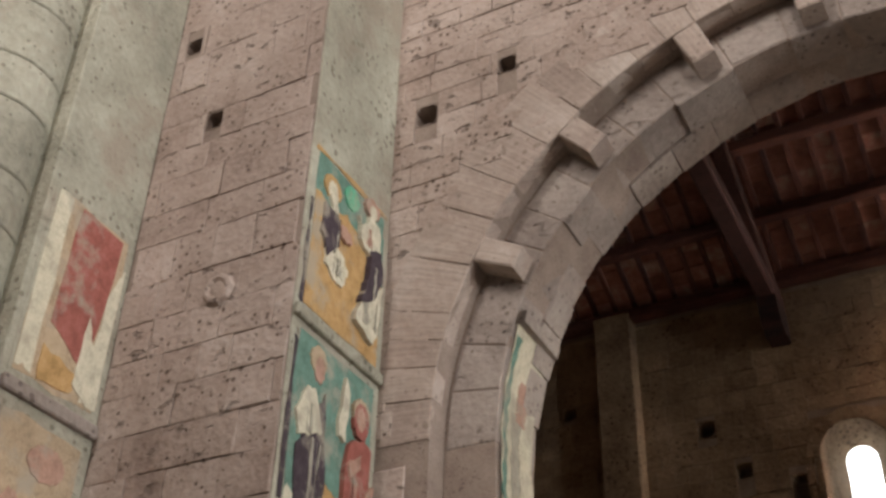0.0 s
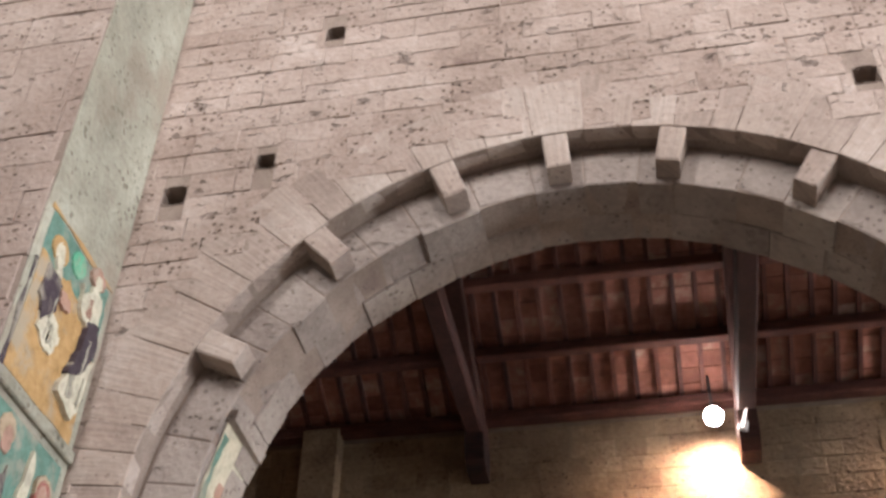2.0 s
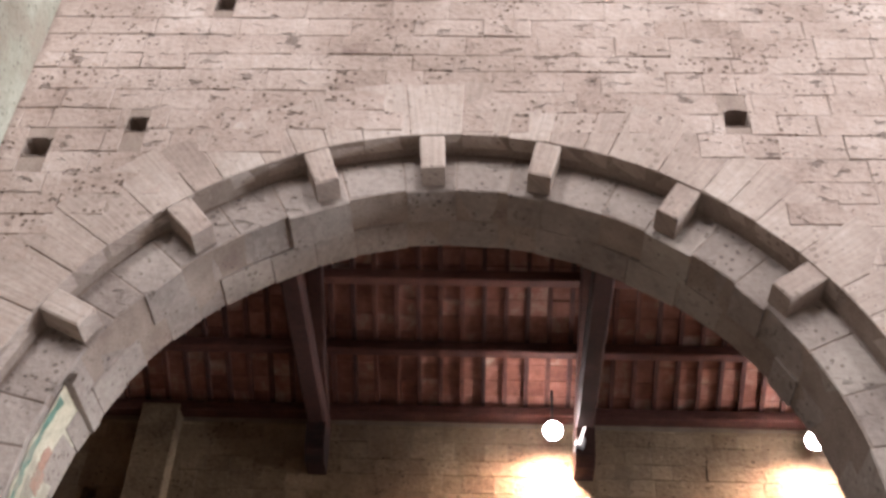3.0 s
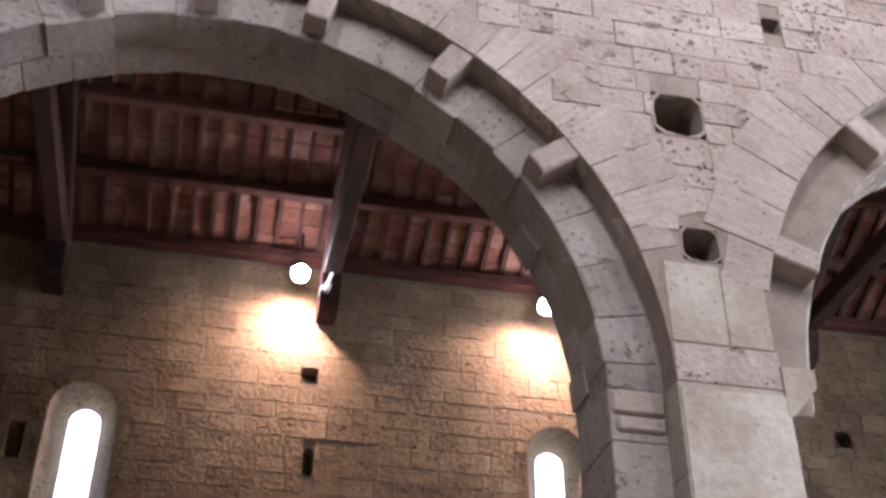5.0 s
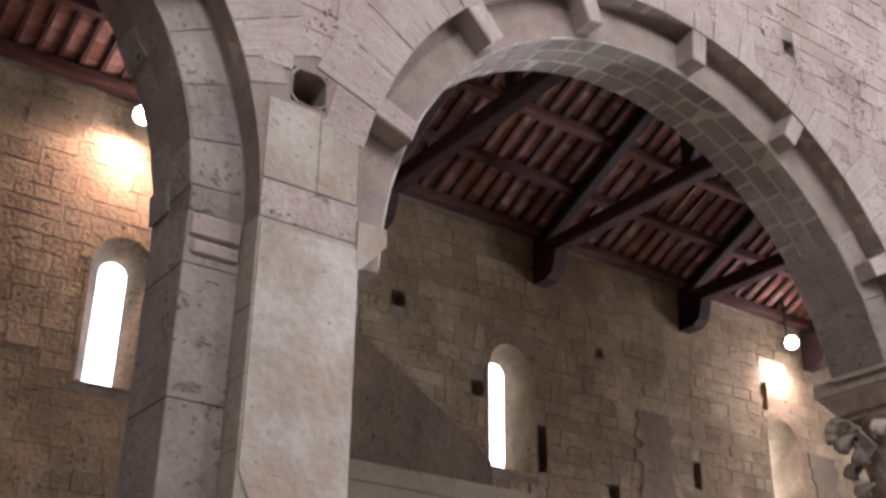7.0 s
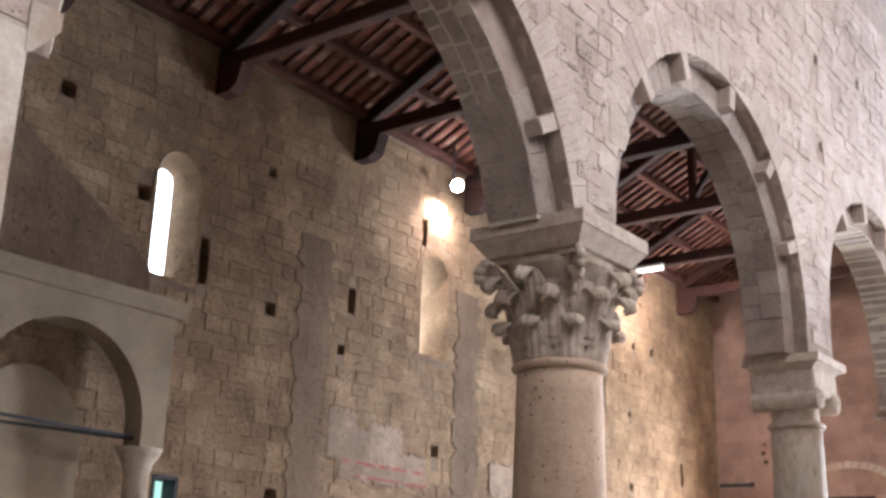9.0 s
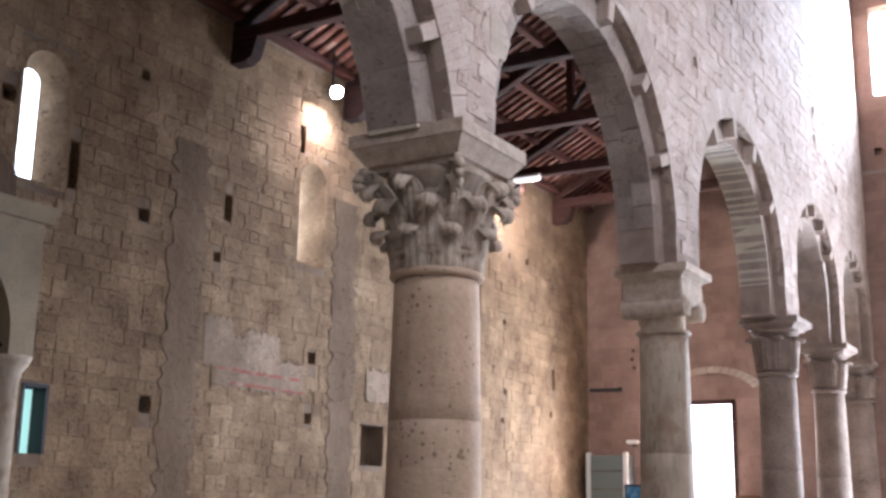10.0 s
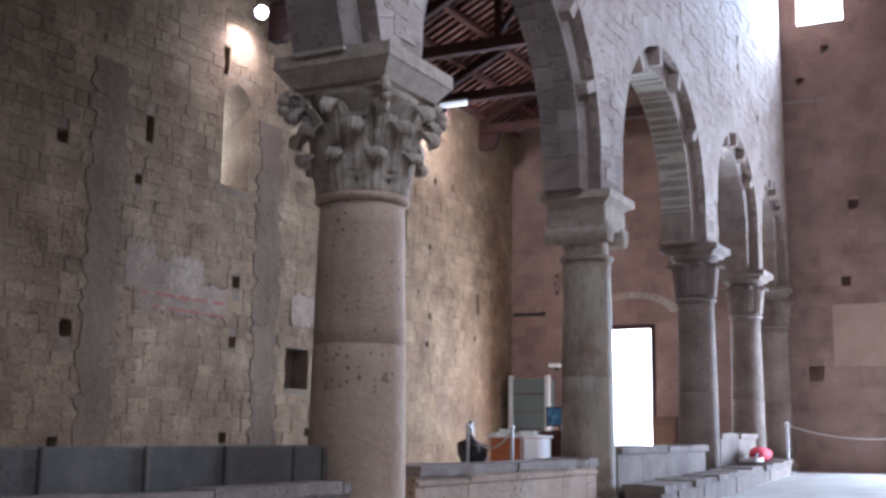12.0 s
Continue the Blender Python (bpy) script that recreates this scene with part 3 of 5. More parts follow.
def build_column(x, radius, z_ast, z_top, side, style, material, label):
    col = thing("column", label, "column", "arcade columns")
    at = (x, (FACE + BACK) / 2, 0)
    f = floor_z(x) - 0.03
    bm = bmesh.new()
    lathe(bm, [(radius * q, f + z) for q, z in ((1.36, 0), (1.36, 0.16), (1.34, 0.2), (1.28, 0.26), (1.18, 0.3), (1.18, 0.36), (1.1, 0.42), (1.04, 0.46))], 40, at)
    part("base", bm, material, col, smooth=False)
    bm = bmesh.new()
    n = 14
    turned = [(radius * (1.06 - 0.12 * (i / n) ** 1.5), f + 0.44 + (z_ast - f - 0.52) * i / n) for i in range(n + 1)]
    turned = [p for p in turned if abs(p[1] - 2.1) > 0.1]
    k = sum(1 for p in turned if p[1] < 2.1)
    q = turned[k - 1][0] * 0.5 + turned[k][0] * 0.5
    turned[k:k] = [(q, 2.092), (q - 0.006, 2.096), (q - 0.006, 2.104), (q, 2.108)]
    lathe(bm, turned, 48, at, 0.02)
    part("shaft", bm, material, col, smooth=True)
    bm = bmesh.new()
    rr = radius * 0.94
    lathe(bm, [(rr, z_ast - 0.1), (rr + 0.05, z_ast - 0.08), (rr + 0.075, z_ast - 0.04), (rr + 0.05, z_ast), (rr, z_ast + 0.02)], 40, at)
    part("astragal", bm, material, col, smooth=True)
    carved = M_CAPITAL if style != "plain" else material
    zb, ab = z_ast, z_top - (0.46 if style == "leaf" else 0.26)
    cap_h = ab - zb
    bm = bmesh.new()
    lathe(bm, [(rr * 0.94, zb), (rr * 0.90, zb + cap_h * 0.5), (rr * 0.96, zb + cap_h * 0.8), (side * 0.40, ab - 0.06), (side * 0.41, ab)], 32, at)
    cap = part("capital", bm, carved, col, "carved capital")
    cy = at[1]
    if style == "leaf":
        for tier, (count, z0, hh, out, off) in enumerate(((8, 0.0, 0.44, 0.24, 0.0), (8, 0.22, 0.52, 0.32, 0.5), (8, 0.50, 0.46, 0.34, 0.0))):
            for i in range(count):
                ang = 2 * math.pi * (i + off) / count
                bm = bmesh.new()
                curl(bm, rr * (0.98 + 0.06 * tier), zb + z0 * cap_h / 1.1, hh * cap_h / 1.05, out, (0.44, 0.47, 0.34)[tier], 4)
                bmesh.ops.transform(bm, matrix=Matrix.Translation((x, cy, 0)) @ Matrix.Rotation(ang, 4, "Z"), verts=bm.verts)
                part("acanthus_leaf", bm, carved, cap, smooth=True)
        for i in range(4):
            ang = math.pi / 4 + math.pi / 2 * i
            bm = bmesh.new()
            volute(bm, rr * 1.02, side * 0.54, zb + cap_h * 0.5, ab - 0.03)
            bmesh.ops.transform(bm, matrix=Matrix.Translation((x, cy, 0)) @ Matrix.Rotation(ang, 4, "Z"), verts=bm.verts)
            part("volute", bm, carved, cap, smooth=True)
    elif style == "ionic":
        bm = bmesh.new()
        box(bm, (x - side * 0.40, cy - side * 0.40, zb + cap_h * 0.50), (x + side * 0.40, cy + side * 0.40, ab), 0.03)
        part("cushion", bm, carved, cap)
        for sx in (-1, 1):
            bm = bmesh.new()
            cxs, czs = x + sx * side * 0.29, zb + cap_h * 0.44
            bmesh.ops.create_cone(bm, cap_ends=True, segments=24, radius1=0.19, radius2=0.19, depth=side * 0.84, matrix=Matrix.Translation((cxs, cy, czs)) @ Matrix.Rotation(math.pi / 2, 4, "X"))
            for face in (-1, 1):
                turn = [(0.175 * (1 - q / 30), sx * (math.pi / 2 - q * 0.5)) for q in range(27)]
                pts = [Vector((cxs + rad * math.cos(t), cy + face * side * 0.425, czs + rad * math.sin(t))) for rad, t in turn]
                for p, q in zip(pts, pts[1:]):
                    bar(bm, p, q, 0.03, 0.04)
            part("volute", bm, carved, cap, "spiral scroll")
    else:
        for i in range(8):
            ang = 2 * math.pi * (i + 0.5) / 8
            bm = bmesh.new()
            curl(bm, rr, zb + 0.05, cap_h * 0.8, 0.16, 0.42, 3)
            bmesh.ops.transform(bm, matrix=Matrix.Translation((x, cy, 0)) @ Matrix.Rotation(ang, 4, "Z"), verts=bm.verts)
            part("leaf", bm, carved, cap, smooth=True)
    bm = bmesh.new()
    s = side / 2
    prev = None
    for k, z in (((0.72, ab), (0.74, ab + 0.05), (0.80, ab + 0.07), (0.97, ab + 0.27), (1.0, ab + 0.29), (1.0, z_top)) if style == "leaf" else ((0.78, ab), (0.80, ab + 0.05), (0.92, ab + 0.10), (1.0, ab + 0.12), (1.0, z_top))):
        ring = [bm.verts.new((x + sx * s * k, cy + sy * s * k, z)) for sx, sy in ((-1, -1), (1, -1), (1, 1), (-1, 1))]
        if prev:
            for i in range(4):
                bm.faces.new((prev[i], prev[(i + 1) % 4], ring[(i + 1) % 4], ring[i]))
        else:
            bm.faces.new(ring[::-1])
        prev = ring
    bm.faces.new(prev)
    part("abacus", bm, carved, col, "moulded square stone abacus")
    return col


def curl(bm, r, z0, h, out, width, lobes):
    """A lobed leaf that climbs a bell of radius r and curls outward at its tip."""
    n, w = 26, 6
    rho = out * 0.5
    rise = h - rho
    rows = []
    for i in range(n + 1):
        t = i / n
        if t < 0.55:
            o, z = r + 0.04 + 0.16 * t, z0 + rise * t / 0.55
        else:
            u = (t - 0.55) / 0.45
            phi = u * radians(205)
            q = rho * (1 - 0.3 * u)
            o, z = r + 0.13 + rho - q * math.cos(phi), z0 + rise + q * math.sin(phi)
        lobe = abs(math.sin(lobes * math.pi * t + 0.4))
        half = width * 0.5 * (0.78 + 0.22 * math.sin(math.pi * min(1, t * 1.2))) * (1 - 0.42 * max(0, t - 0.5) / 0.5) * (0.74 + 0.30 * lobe ** 0.6)
        rows.append([bm.verts.new((o - 0.11 * (j / w) ** 2 + 0.032 * math.cos(j / w * 4 * math.pi) * (1 - 0.5 * t), j / w * half, z - 0.05 * abs(j / w) * lobe)) for j in range(-w, w + 1)])
    for a, b in zip(rows, rows[1:]):
        for j in range(2 * w):
            bm.faces.new((a[j], a[j + 1], b[j + 1], b[j]))
    geom = bmesh.ops.extrude_face_region(bm, geom=list(bm.faces))
    bmesh.ops.translate(bm, verts=[v for v in geom["geom"] if isinstance(v, bmesh.types.BMVert)], vec=(-0.05, 0, 0))
    bmesh.ops.recalc_face_normals(bm, faces=bm.faces)


def volute(bm, ra, rb, za, zb):
    """A corner scroll: a rib that leans out under the abacus and winds up."""
    pts = [(ra + (rb - ra) * t ** 1.5, za + (zb - za) * t) for t in (0, 0.25, 0.5, 0.75, 1.0)]
    for q in range(10):
        a = math.pi / 2 - q * 0.75
        rad = 0.16 * (1 - q / 13)
        pts.append((rb + rad * math.cos(a) + 0.0, zb - 0.13 + rad * math.sin(a)))
    for (xa, z0), (xb, z1) in zip(pts, pts[1:]):
        if math.hypot(xb - xa, z1 - z0) > 0.01:
            bar(bm, (xa, 0, z0), (xb, 0, z1), 0.08, 0.17)


build_column(COLUMNS[0], 0.57, 3.95, 5.68, 1.68, "leaf", M_COLUMN, "thick round pink-grey stone column with a leafy carved capital")
build_column(COLUMNS[1], 0.47, 4.35, 5.50, 1.45, "ionic", M_MARBLE, "round veined grey marble column with scroll capital")
# From here the columns and their capitals take the stone with painted shade.
build_column(COLUMNS[2], 0.46, 4.40, 5.70, 1.45, "plain", M_SHADED, "round weathered stone column with leaf capital, coloured as shaded")
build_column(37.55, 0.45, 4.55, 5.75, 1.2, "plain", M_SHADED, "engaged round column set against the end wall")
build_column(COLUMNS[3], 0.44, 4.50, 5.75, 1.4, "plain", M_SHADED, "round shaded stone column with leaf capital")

# ---------------------------------------------------------------- chancel pier with frescoes
chancel = thing("chancel_pier", "stepped tuff pier with flaking frescoes on plaster", "pier")
PX, PY = -4.37, 5.75            # its fresco side and its front
PX2, PY2 = -6.06, 4.74          # the second step
PIER_HOLES = holes_of([(-5.87, 8.9, 0.95), (-5.45, 7.81, 0.95)])
bm_ = bmesh.new()
box(bm_, (PX2 - 0.5, PY, LOW), (PX, FACE + 0.1, TOP))
core_ = part("pier_core", bm_, M_MORTAR, chancel)
cut(core_, [((a, PY - 0.1, c), (b, PY + 0.32, d)) for a, b, c, d in PIER_HOLES])
bm_ = bmesh.new()
box(bm_, (PX2 - 1.2, PY2, LOW), (PX2, PY - 0.003, TOP), 0.01)
part("second_step", bm_, M_PLASTER, chancel, "pale plastered step of the pier")
bm_ = bmesh.new()
box(bm_, (PX, PY + 0.004, LOW), (PX + 0.02, FACE - 0.004, TOP), 0.006)
part("plaster_coat", bm_, M_PLASTER, chancel, "pale plaster with lost patches")
r_ = random.Random(12)
z_ = LOW
while z_ < TOP - 0.1:
    hh_ = min(r_.uniform(0.42, 0.66), TOP - z_)
    bm_ = bmesh.new()
    lathe(bm_, [(0.50, z_ + 0.006), (0.51, z_ + 0.02), (0.51, z_ + hh_ - 0.02), (0.50, z_ + hh_ - 0.006)], 28, (PX2 - 0.60, PY2 - 0.30, 0))
    part("half_column_drum", bm_, M_PLASTER, chancel)
    z_ += hh_


def paint(name, colour, amount=0.35):
    dim = tuple(c * 0.55 for c in colour)
    lit = tuple(min(0.8, c * 1.2 + 0.03) for c in colour)
    return mat(name, [dim, colour, lit], 9.0, 0.9, 0.15, spread=0.0, stain=(0.30, 0.26, 0.20), stain_at=0.56, stain_scale=4.0, weather=0.2)


P_OCHRE, P_GREEN, P_DARK, P_CREAM, P_RED, P_SKIN = paint("fresco_ochre", (0.36, 0.215, 0.085)), paint("fresco_green", (0.11, 0.19, 0.145)), paint("fresco_dark", (0.05, 0.035, 0.04)), paint("fresco_cream", (0.47, 0.42, 0.31)), paint("fresco_red", (0.25, 0.08, 0.06)), paint("fresco_rose", (0.34, 0.2, 0.145))


def flat(parent, name, pts, x, material, thick=0.004):
    """A painted patch on a side that faces +x: pts of (y, z)."""
    bm = bmesh.new()
    a = [bm.verts.new((x, y, z)) for y, z in pts]
    b = [bm.verts.new((x + thick, y, z)) for y, z in pts]
    n = len(pts)
    bm.faces.new(b)
    for i in range(n):
        bm.faces.new((a[i], b[i], b[(i + 1) % n], a[(i + 1) % n]))
    bmesh.ops.recalc_face_normals(bm, faces=bm.faces)
    return part(name, bm, material, parent)


def oval(y, z, ry, rz, n=14):
    return [(y + ry * math.cos(2 * math.pi * i / n), z + rz * math.sin(2 * math.pi * i / n)) for i in range(n)]


def rough(pts, seed, amount=0.012):
    """A painted outline with more points and an uneven edge."""
    r = random.Random(seed)
    out = []
    for (ya, za), (yb, zb) in zip(pts, pts[1:] + pts[:1]):
        for q in range(4):
            t = q / 4
            out.append((ya + (yb - ya) * t + r.uniform(-amount, amount), za + (zb - za) * t + r.uniform(-amount, amount)))
    return out


def fresco(label, x, y0, y1, z0, z1, fields, figures):
    fr = thing("fresco", label, "fresco", "wall paintings")
    flat(fr, "border", [(y0, z0), (y1, z0), (y1, z1), (y0, z1)], x, M_PLASTER, 0.006)

    def place(pts):
        return [(y0 + (y1 - y0) * a, z0 + (z1 - z0) * b) for a, b in pts]
    for i, (nm, pts, m) in enumerate(fields + figures):
        flat(fr, nm, place(rough(pts, i + int(z0 * 10), 0.006 if len(pts) > 8 else 0.014)), x + 0.006, m, 0.003 + 0.0022 * i)
    return fr


def block(a, b, c, d):
    return [(a, c), (b, c), (b, d), (a, d)]


def folds(pts, count, seed):
    """Thin strokes down a robe."""
    r = random.Random(seed)
    ys, zs = [p[0] for p in pts], [p[1] for p in pts]
    out = []
    for _ in range(count):
        cy = r.uniform(min(ys) * 0.75 + max(ys) * 0.25, min(ys) * 0.25 + max(ys) * 0.75)
        ca, cb = min(zs) * 0.8 + max(zs) * 0.2, min(zs) * 0.35 + max(zs) * 0.65
        lean = r.uniform(-0.03, 0.03)
        out.append([(cy, ca), (cy + 0.018, ca), (cy + 0.014 + lean, cb), (cy + 0.004 + lean, cb)])
    return out


def robe(name, pts, paint_, line_, seed, count=3):
    return [(name, pts, paint_)] + [("fold_line", f, line_) for f in folds(pts, count, seed)]


P_FADED = paint("fresco_faded", (0.34, 0.25, 0.16))
P_BRIGHT = paint("fresco_bright_green", (0.10, 0.34, 0.2))
P_GREY = paint("fresco_grey", (0.30, 0.27, 0.21))
XF = PX + 0.02
fresco("fresco panel, ochre and green ground with dark and cream robed shapes", XF, PY + 0.02, FACE - 0.06, 5.62, 7.22,
       [("upper_ground", block(0.07, 0.96, 0.55, 0.94), P_GREEN), ("ground_colour", [(0.07, 0.02), (0.96, 0.02), (0.95, 0.60), (0.66, 0.66), (0.45, 0.72), (0.3, 0.66), (0.07, 0.70)], P_OCHRE),
        ("frame_line", block(0.03, 0.98, 0.945, 0.975), P_OCHRE), ("dark_edge", block(0.015, 0.04, 0.02, 0.62), P_DARK), ("green_edge", block(0.90, 0.97, 0.5, 0.80), P_GREEN), ("green_patch", oval(0.50, 0.85, 0.10, 0.07), P_BRIGHT)],
       [("halo", oval(0.25, 0.79, 0.11, 0.075), P_OCHRE), ("head_shape", oval(0.25, 0.775, 0.06, 0.055), P_CREAM)]
       + robe("cream_robe", [(0.22, 0.40), (0.30, 0.47), (0.47, 0.44), (0.52, 0.39), (0.47, 0.28), (0.38, 0.27), (0.23, 0.32)], P_CREAM, P_GREY, 1)
       + robe("dark_cloak", [(0.16, 0.65), (0.26, 0.66), (0.36, 0.645), (0.38, 0.48), (0.24, 0.37), (0.16, 0.48)], P_DARK, P_GREY, 2, 1)
       + [("beard_shape", [(0.21, 0.75), (0.30, 0.75), (0.33, 0.66), (0.26, 0.64)], P_CREAM), ("sleeve", [(0.36, 0.60), (0.50, 0.62), (0.52, 0.55), (0.40, 0.53)], P_SKIN),
          ("halo", oval(0.75, 0.90, 0.10, 0.06), P_SKIN), ("head_shape", oval(0.76, 0.875, 0.05, 0.045), P_CREAM)]
       + robe("cream_mantle", [(0.64, 0.62), (0.58, 0.78), (0.63, 0.72), (0.72, 0.82), (0.86, 0.82), (0.88, 0.66), (0.74, 0.60)], P_CREAM, P_SKIN, 3)
       + robe("cream_skirt", [(0.66, 0.29), (0.94, 0.47), (0.90, 0.20), (0.85, 0.10), (0.60, 0.16)], P_CREAM, P_GREY, 4, 4)
       + robe("dark_cloak", [(0.74, 0.61), (0.87, 0.67), (0.92, 0.49), (0.82, 0.33), (0.64, 0.27), (0.73, 0.44)], P_DARK, P_GREY, 5, 1))
fresco("fresco panel, green and ochre ground with dark and red robed shapes", XF, PY + 0.02, FACE - 0.06, 3.85, 5.50,
       [("ground_colour", block(0.06, 0.96, 0.02, 0.96), P_GREEN), ("lower_band", [(0.40, 0.02), (0.66, 0.02), (0.62, 0.30), (0.48, 0.34)], P_OCHRE), ("low_edge", block(0.06, 0.2, 0.02, 0.22), P_CREAM), ("dark_edge", block(0.015, 0.045, 0.15, 0.9), P_DARK)],
       [("halo", oval(0.29, 0.875, 0.095, 0.07), P_FADED), ("head_shape", oval(0.31, 0.83, 0.055, 0.065), P_SKIN)]
       + robe("dark_robe", [(0.13, 0.42), (0.28, 0.62), (0.40, 0.73), (0.46, 0.30), (0.43, 0.02), (0.17, 0.02)], P_DARK, P_GREY, 6, 2)
       + robe("cream_mantle", [(0.09, 0.57), (0.18, 0.70), (0.28, 0.72), (0.38, 0.54), (0.26, 0.50), (0.14, 0.46)], P_CREAM, P_GREY, 7)
       + [("cream_slip", block(0.30, 0.36, 0.02, 0.18), P_CREAM), ("cream_cloth", [(0.54, 0.60), (0.62, 0.58), (0.66, 0.84), (0.58, 0.88)], P_CREAM), ("halo", oval(0.80, 0.77, 0.10, 0.075), P_FADED), ("hair_shape", oval(0.80, 0.73, 0.09, 0.09), P_RED), ("head_shape", oval(0.79, 0.74, 0.05, 0.06), P_SKIN)]
       + robe("red_robe", [(0.66, 0.58), (0.80, 0.64), (0.93, 0.62), (0.95, 0.02), (0.62, 0.02)], P_RED, P_SKIN, 8, 3)
       + [("sleeve", [(0.66, 0.48), (0.80, 0.56), (0.82, 0.50), (0.70, 0.43)], P_SKIN), ("sleeve", [(0.88, 0.40), (0.97, 0.46), (0.97, 0.42), (0.90, 0.35)], P_SKIN)])
bm_ = bmesh.new()
box(bm_, (XF, PY - 0.01, 5.50), (XF + 0.05, FACE - 0.03, 5.61), 0.012)
part("ledge", bm_, M_PLASTER, chancel, "pale painted ledge between frescoes")
fresco("faded fresco with a large red field and pale plaster edge", PX2, PY2 + 0.06, PY - 0.05, 4.95, 6.65,
       [("ground_colour", block(0.05, 0.95, 0.03, 0.97), P_FADED), ("pale_edge", block(0.04, 0.22, 0.06, 0.97), P_CREAM), ("pale_edge", [(0.78, 0.05), (0.96, 0.05), (0.96, 0.8), (0.84, 0.6)], P_CREAM)],
       [("red_field", [(0.28, 0.34), (0.72, 0.20), (0.84, 0.55), (0.86, 0.93), (0.34, 0.97)], P_RED), ("white_shape", [(0.66, 0.10), (0.86, 0.05), (0.80, 0.34), (0.68, 0.48)], P_CREAM), ("yellow_strip", [(0.28, 0.05), (0.66, 0.05), (0.66, 0.16), (0.28, 0.20)], P_OCHRE)])
fresco("very faded fresco in ochre and rose tones", PX2, PY2 + 0.06, PY - 0.05, 3.1, 4.80,
       [("ground_colour", block(0.06, 0.94, 0.03, 0.95), P_FADED)],
       [("rose_shape", oval(0.34, 0.40, 0.16, 0.25), P_SKIN), ("pale_shape", [(0.5, 0.1), (0.85, 0.05), (0.8, 0.55), (0.55, 0.65)], P_CREAM), ("rust_patch", oval(0.6, 0.8, 0.2, 0.08), P_SKIN)])
bm_ = bmesh.new()
box(bm_, (PX2 - 0.02, PY2 + 0.03, 4.82), (PX2 + 0.05, PY - 0.02, 4.93), 0.012)
part("ledge", bm_, M_GREY, chancel, "dark broken ledge between frescoes")
relief = thing("carved_relief", "small weathered round relief set in the pier", "relief")
bm_ = bmesh.new()
lathe(bm_, [(0.15, 0), (0.13, 0.035), (0.10, 0.045), (0.07, 0.02), (0.04, 0.03)], 9, (0, 0, 0))
bmesh.ops.transform(bm_, matrix=Matrix.Translation((-5.07, PY - 0.02, 5.9)) @ Matrix.Rotation(math.pi / 2, 4, "X"), verts=bm_.verts)
part("disc", bm_, M_STONE, relief)
# painted jamb of the first arch
jamb = thing("fresco", "flaking fresco on the jamb under the first arch", "fresco", "wall paintings")


def soffit_x(z):
    return ARCHES[0][0] - math.sqrt(ARCHES[0][3] ** 2 - max(0.0, z - ARCHES[0][1]) ** 2) + 0.022


rj = random.Random(31)


def curved(name, y0, y1, z0, z1, material, lift):
    bm = bmesh.new()
    n = 22
    rows = []
    for i in range(n + 1):
        z, ya, yb = z0 + (z1 - z0) * i / n, y0 + rj.uniform(0, 0.05), y1 - rj.uniform(0, 0.05)
        rows.append([bm.verts.new((soffit_x(z) + d, y, z)) for y, d in ((ya, 0.0), (ya, lift), (yb, lift), (yb, 0.0))])
    for a, c in zip(rows, rows[1:]):
        for q in range(3):
            bm.faces.new((a[q], a[q + 1], c[q + 1], c[q]))
    bm.faces.new(rows[0])
    bm.faces.new(rows[-1])
    bmesh.ops.recalc_face_normals(bm, faces=bm.faces)
    part(name, bm, material, jamb)


curved("plaster_ground", STEP + 0.03, BACK - 0.06, 2.2, 5.98, P_CREAM, 0.006)
curved("green_field", STEP + 0.05, STEP + 0.17, 4.0, 5.9, P_GREEN, 0.009)
curved("grey_shape", STEP + 0.2, BACK - 0.3, 3.6, 5.3, P_GREY, 0.010)
curved("rose_shape", STEP + 0.26, BACK - 0.24, 5.25, 5.6, P_SKIN, 0.011)
curved("dark_shape", STEP + 0.30, BACK - 0.28, 3.2, 4.35, P_DARK, 0.012)
curved("white_shape", STEP + 0.34, BACK - 0.3, 4.3, 5.15, P_CREAM, 0.014)
curved("rose_shape", STEP + 0.1, BACK - 0.3, 2.4, 3.1, P_SKIN, 0.013)
curved("ledge", STEP - 0.02, BACK - 0.02, 5.98, 6.06, M_GREY, 0.07)

# ---------------------------------------------------------------- aisle outer wall
WINDOWS = [-1.98, 5.53, 13.44, 21.53, 29.4]
OW_HOLES = holes_of([(16.08, 6.72, 1.3), (18.28, 6.29, 1), (21.74, 4.51, 1.3), (21.68, 3.09, 1.2), (16.47, 2.98, 1.6), (16.3, 0.77, 1.2), (21.47, 0.89, 1.2), (24.89, 1.04, 1), (10.78, 9.57, 1.5), (15.85, 9.62, 1), (1.4, 9.75, 1.3), (-3.67, 8.71, 1.2), (-4.19, 9.52, 1.4), (-6.5, 10.29, 1.1), (33.0, 9.0, 1), (12.64, 8.2, 1.5), (31.44, 6.8, 0.8), (31.5, 4.63, 0.8), (31.76, 8.98, 0.9), (31.34, 3.74, 0.8), (34.75, 4.18, 0.8)], 0.22)
OW_HOLES += [(18.42, 18.66, 7.15, 7.75), (14.10, 14.34, 6.8, 7.75), (20.95, 21.15, 9.4, 10.1), (34.85, 35.05, 4.95, 5.7), (1.38, 1.56, 8.0, 8.5), (-3.0, -2.75, 7.9, 8.5)]
NICHE = (23.85, 24.85, 2.11, 3.12)
wall_outer = tagged(new("wall_outer"), "long aisle wall of worn tuff blocks with slit windows", "wall", kind="structure")
bm_ = bmesh.new()
box(bm_, (WEST, OUTER, LOW), (END, OUTER + 1.1, 11.9))
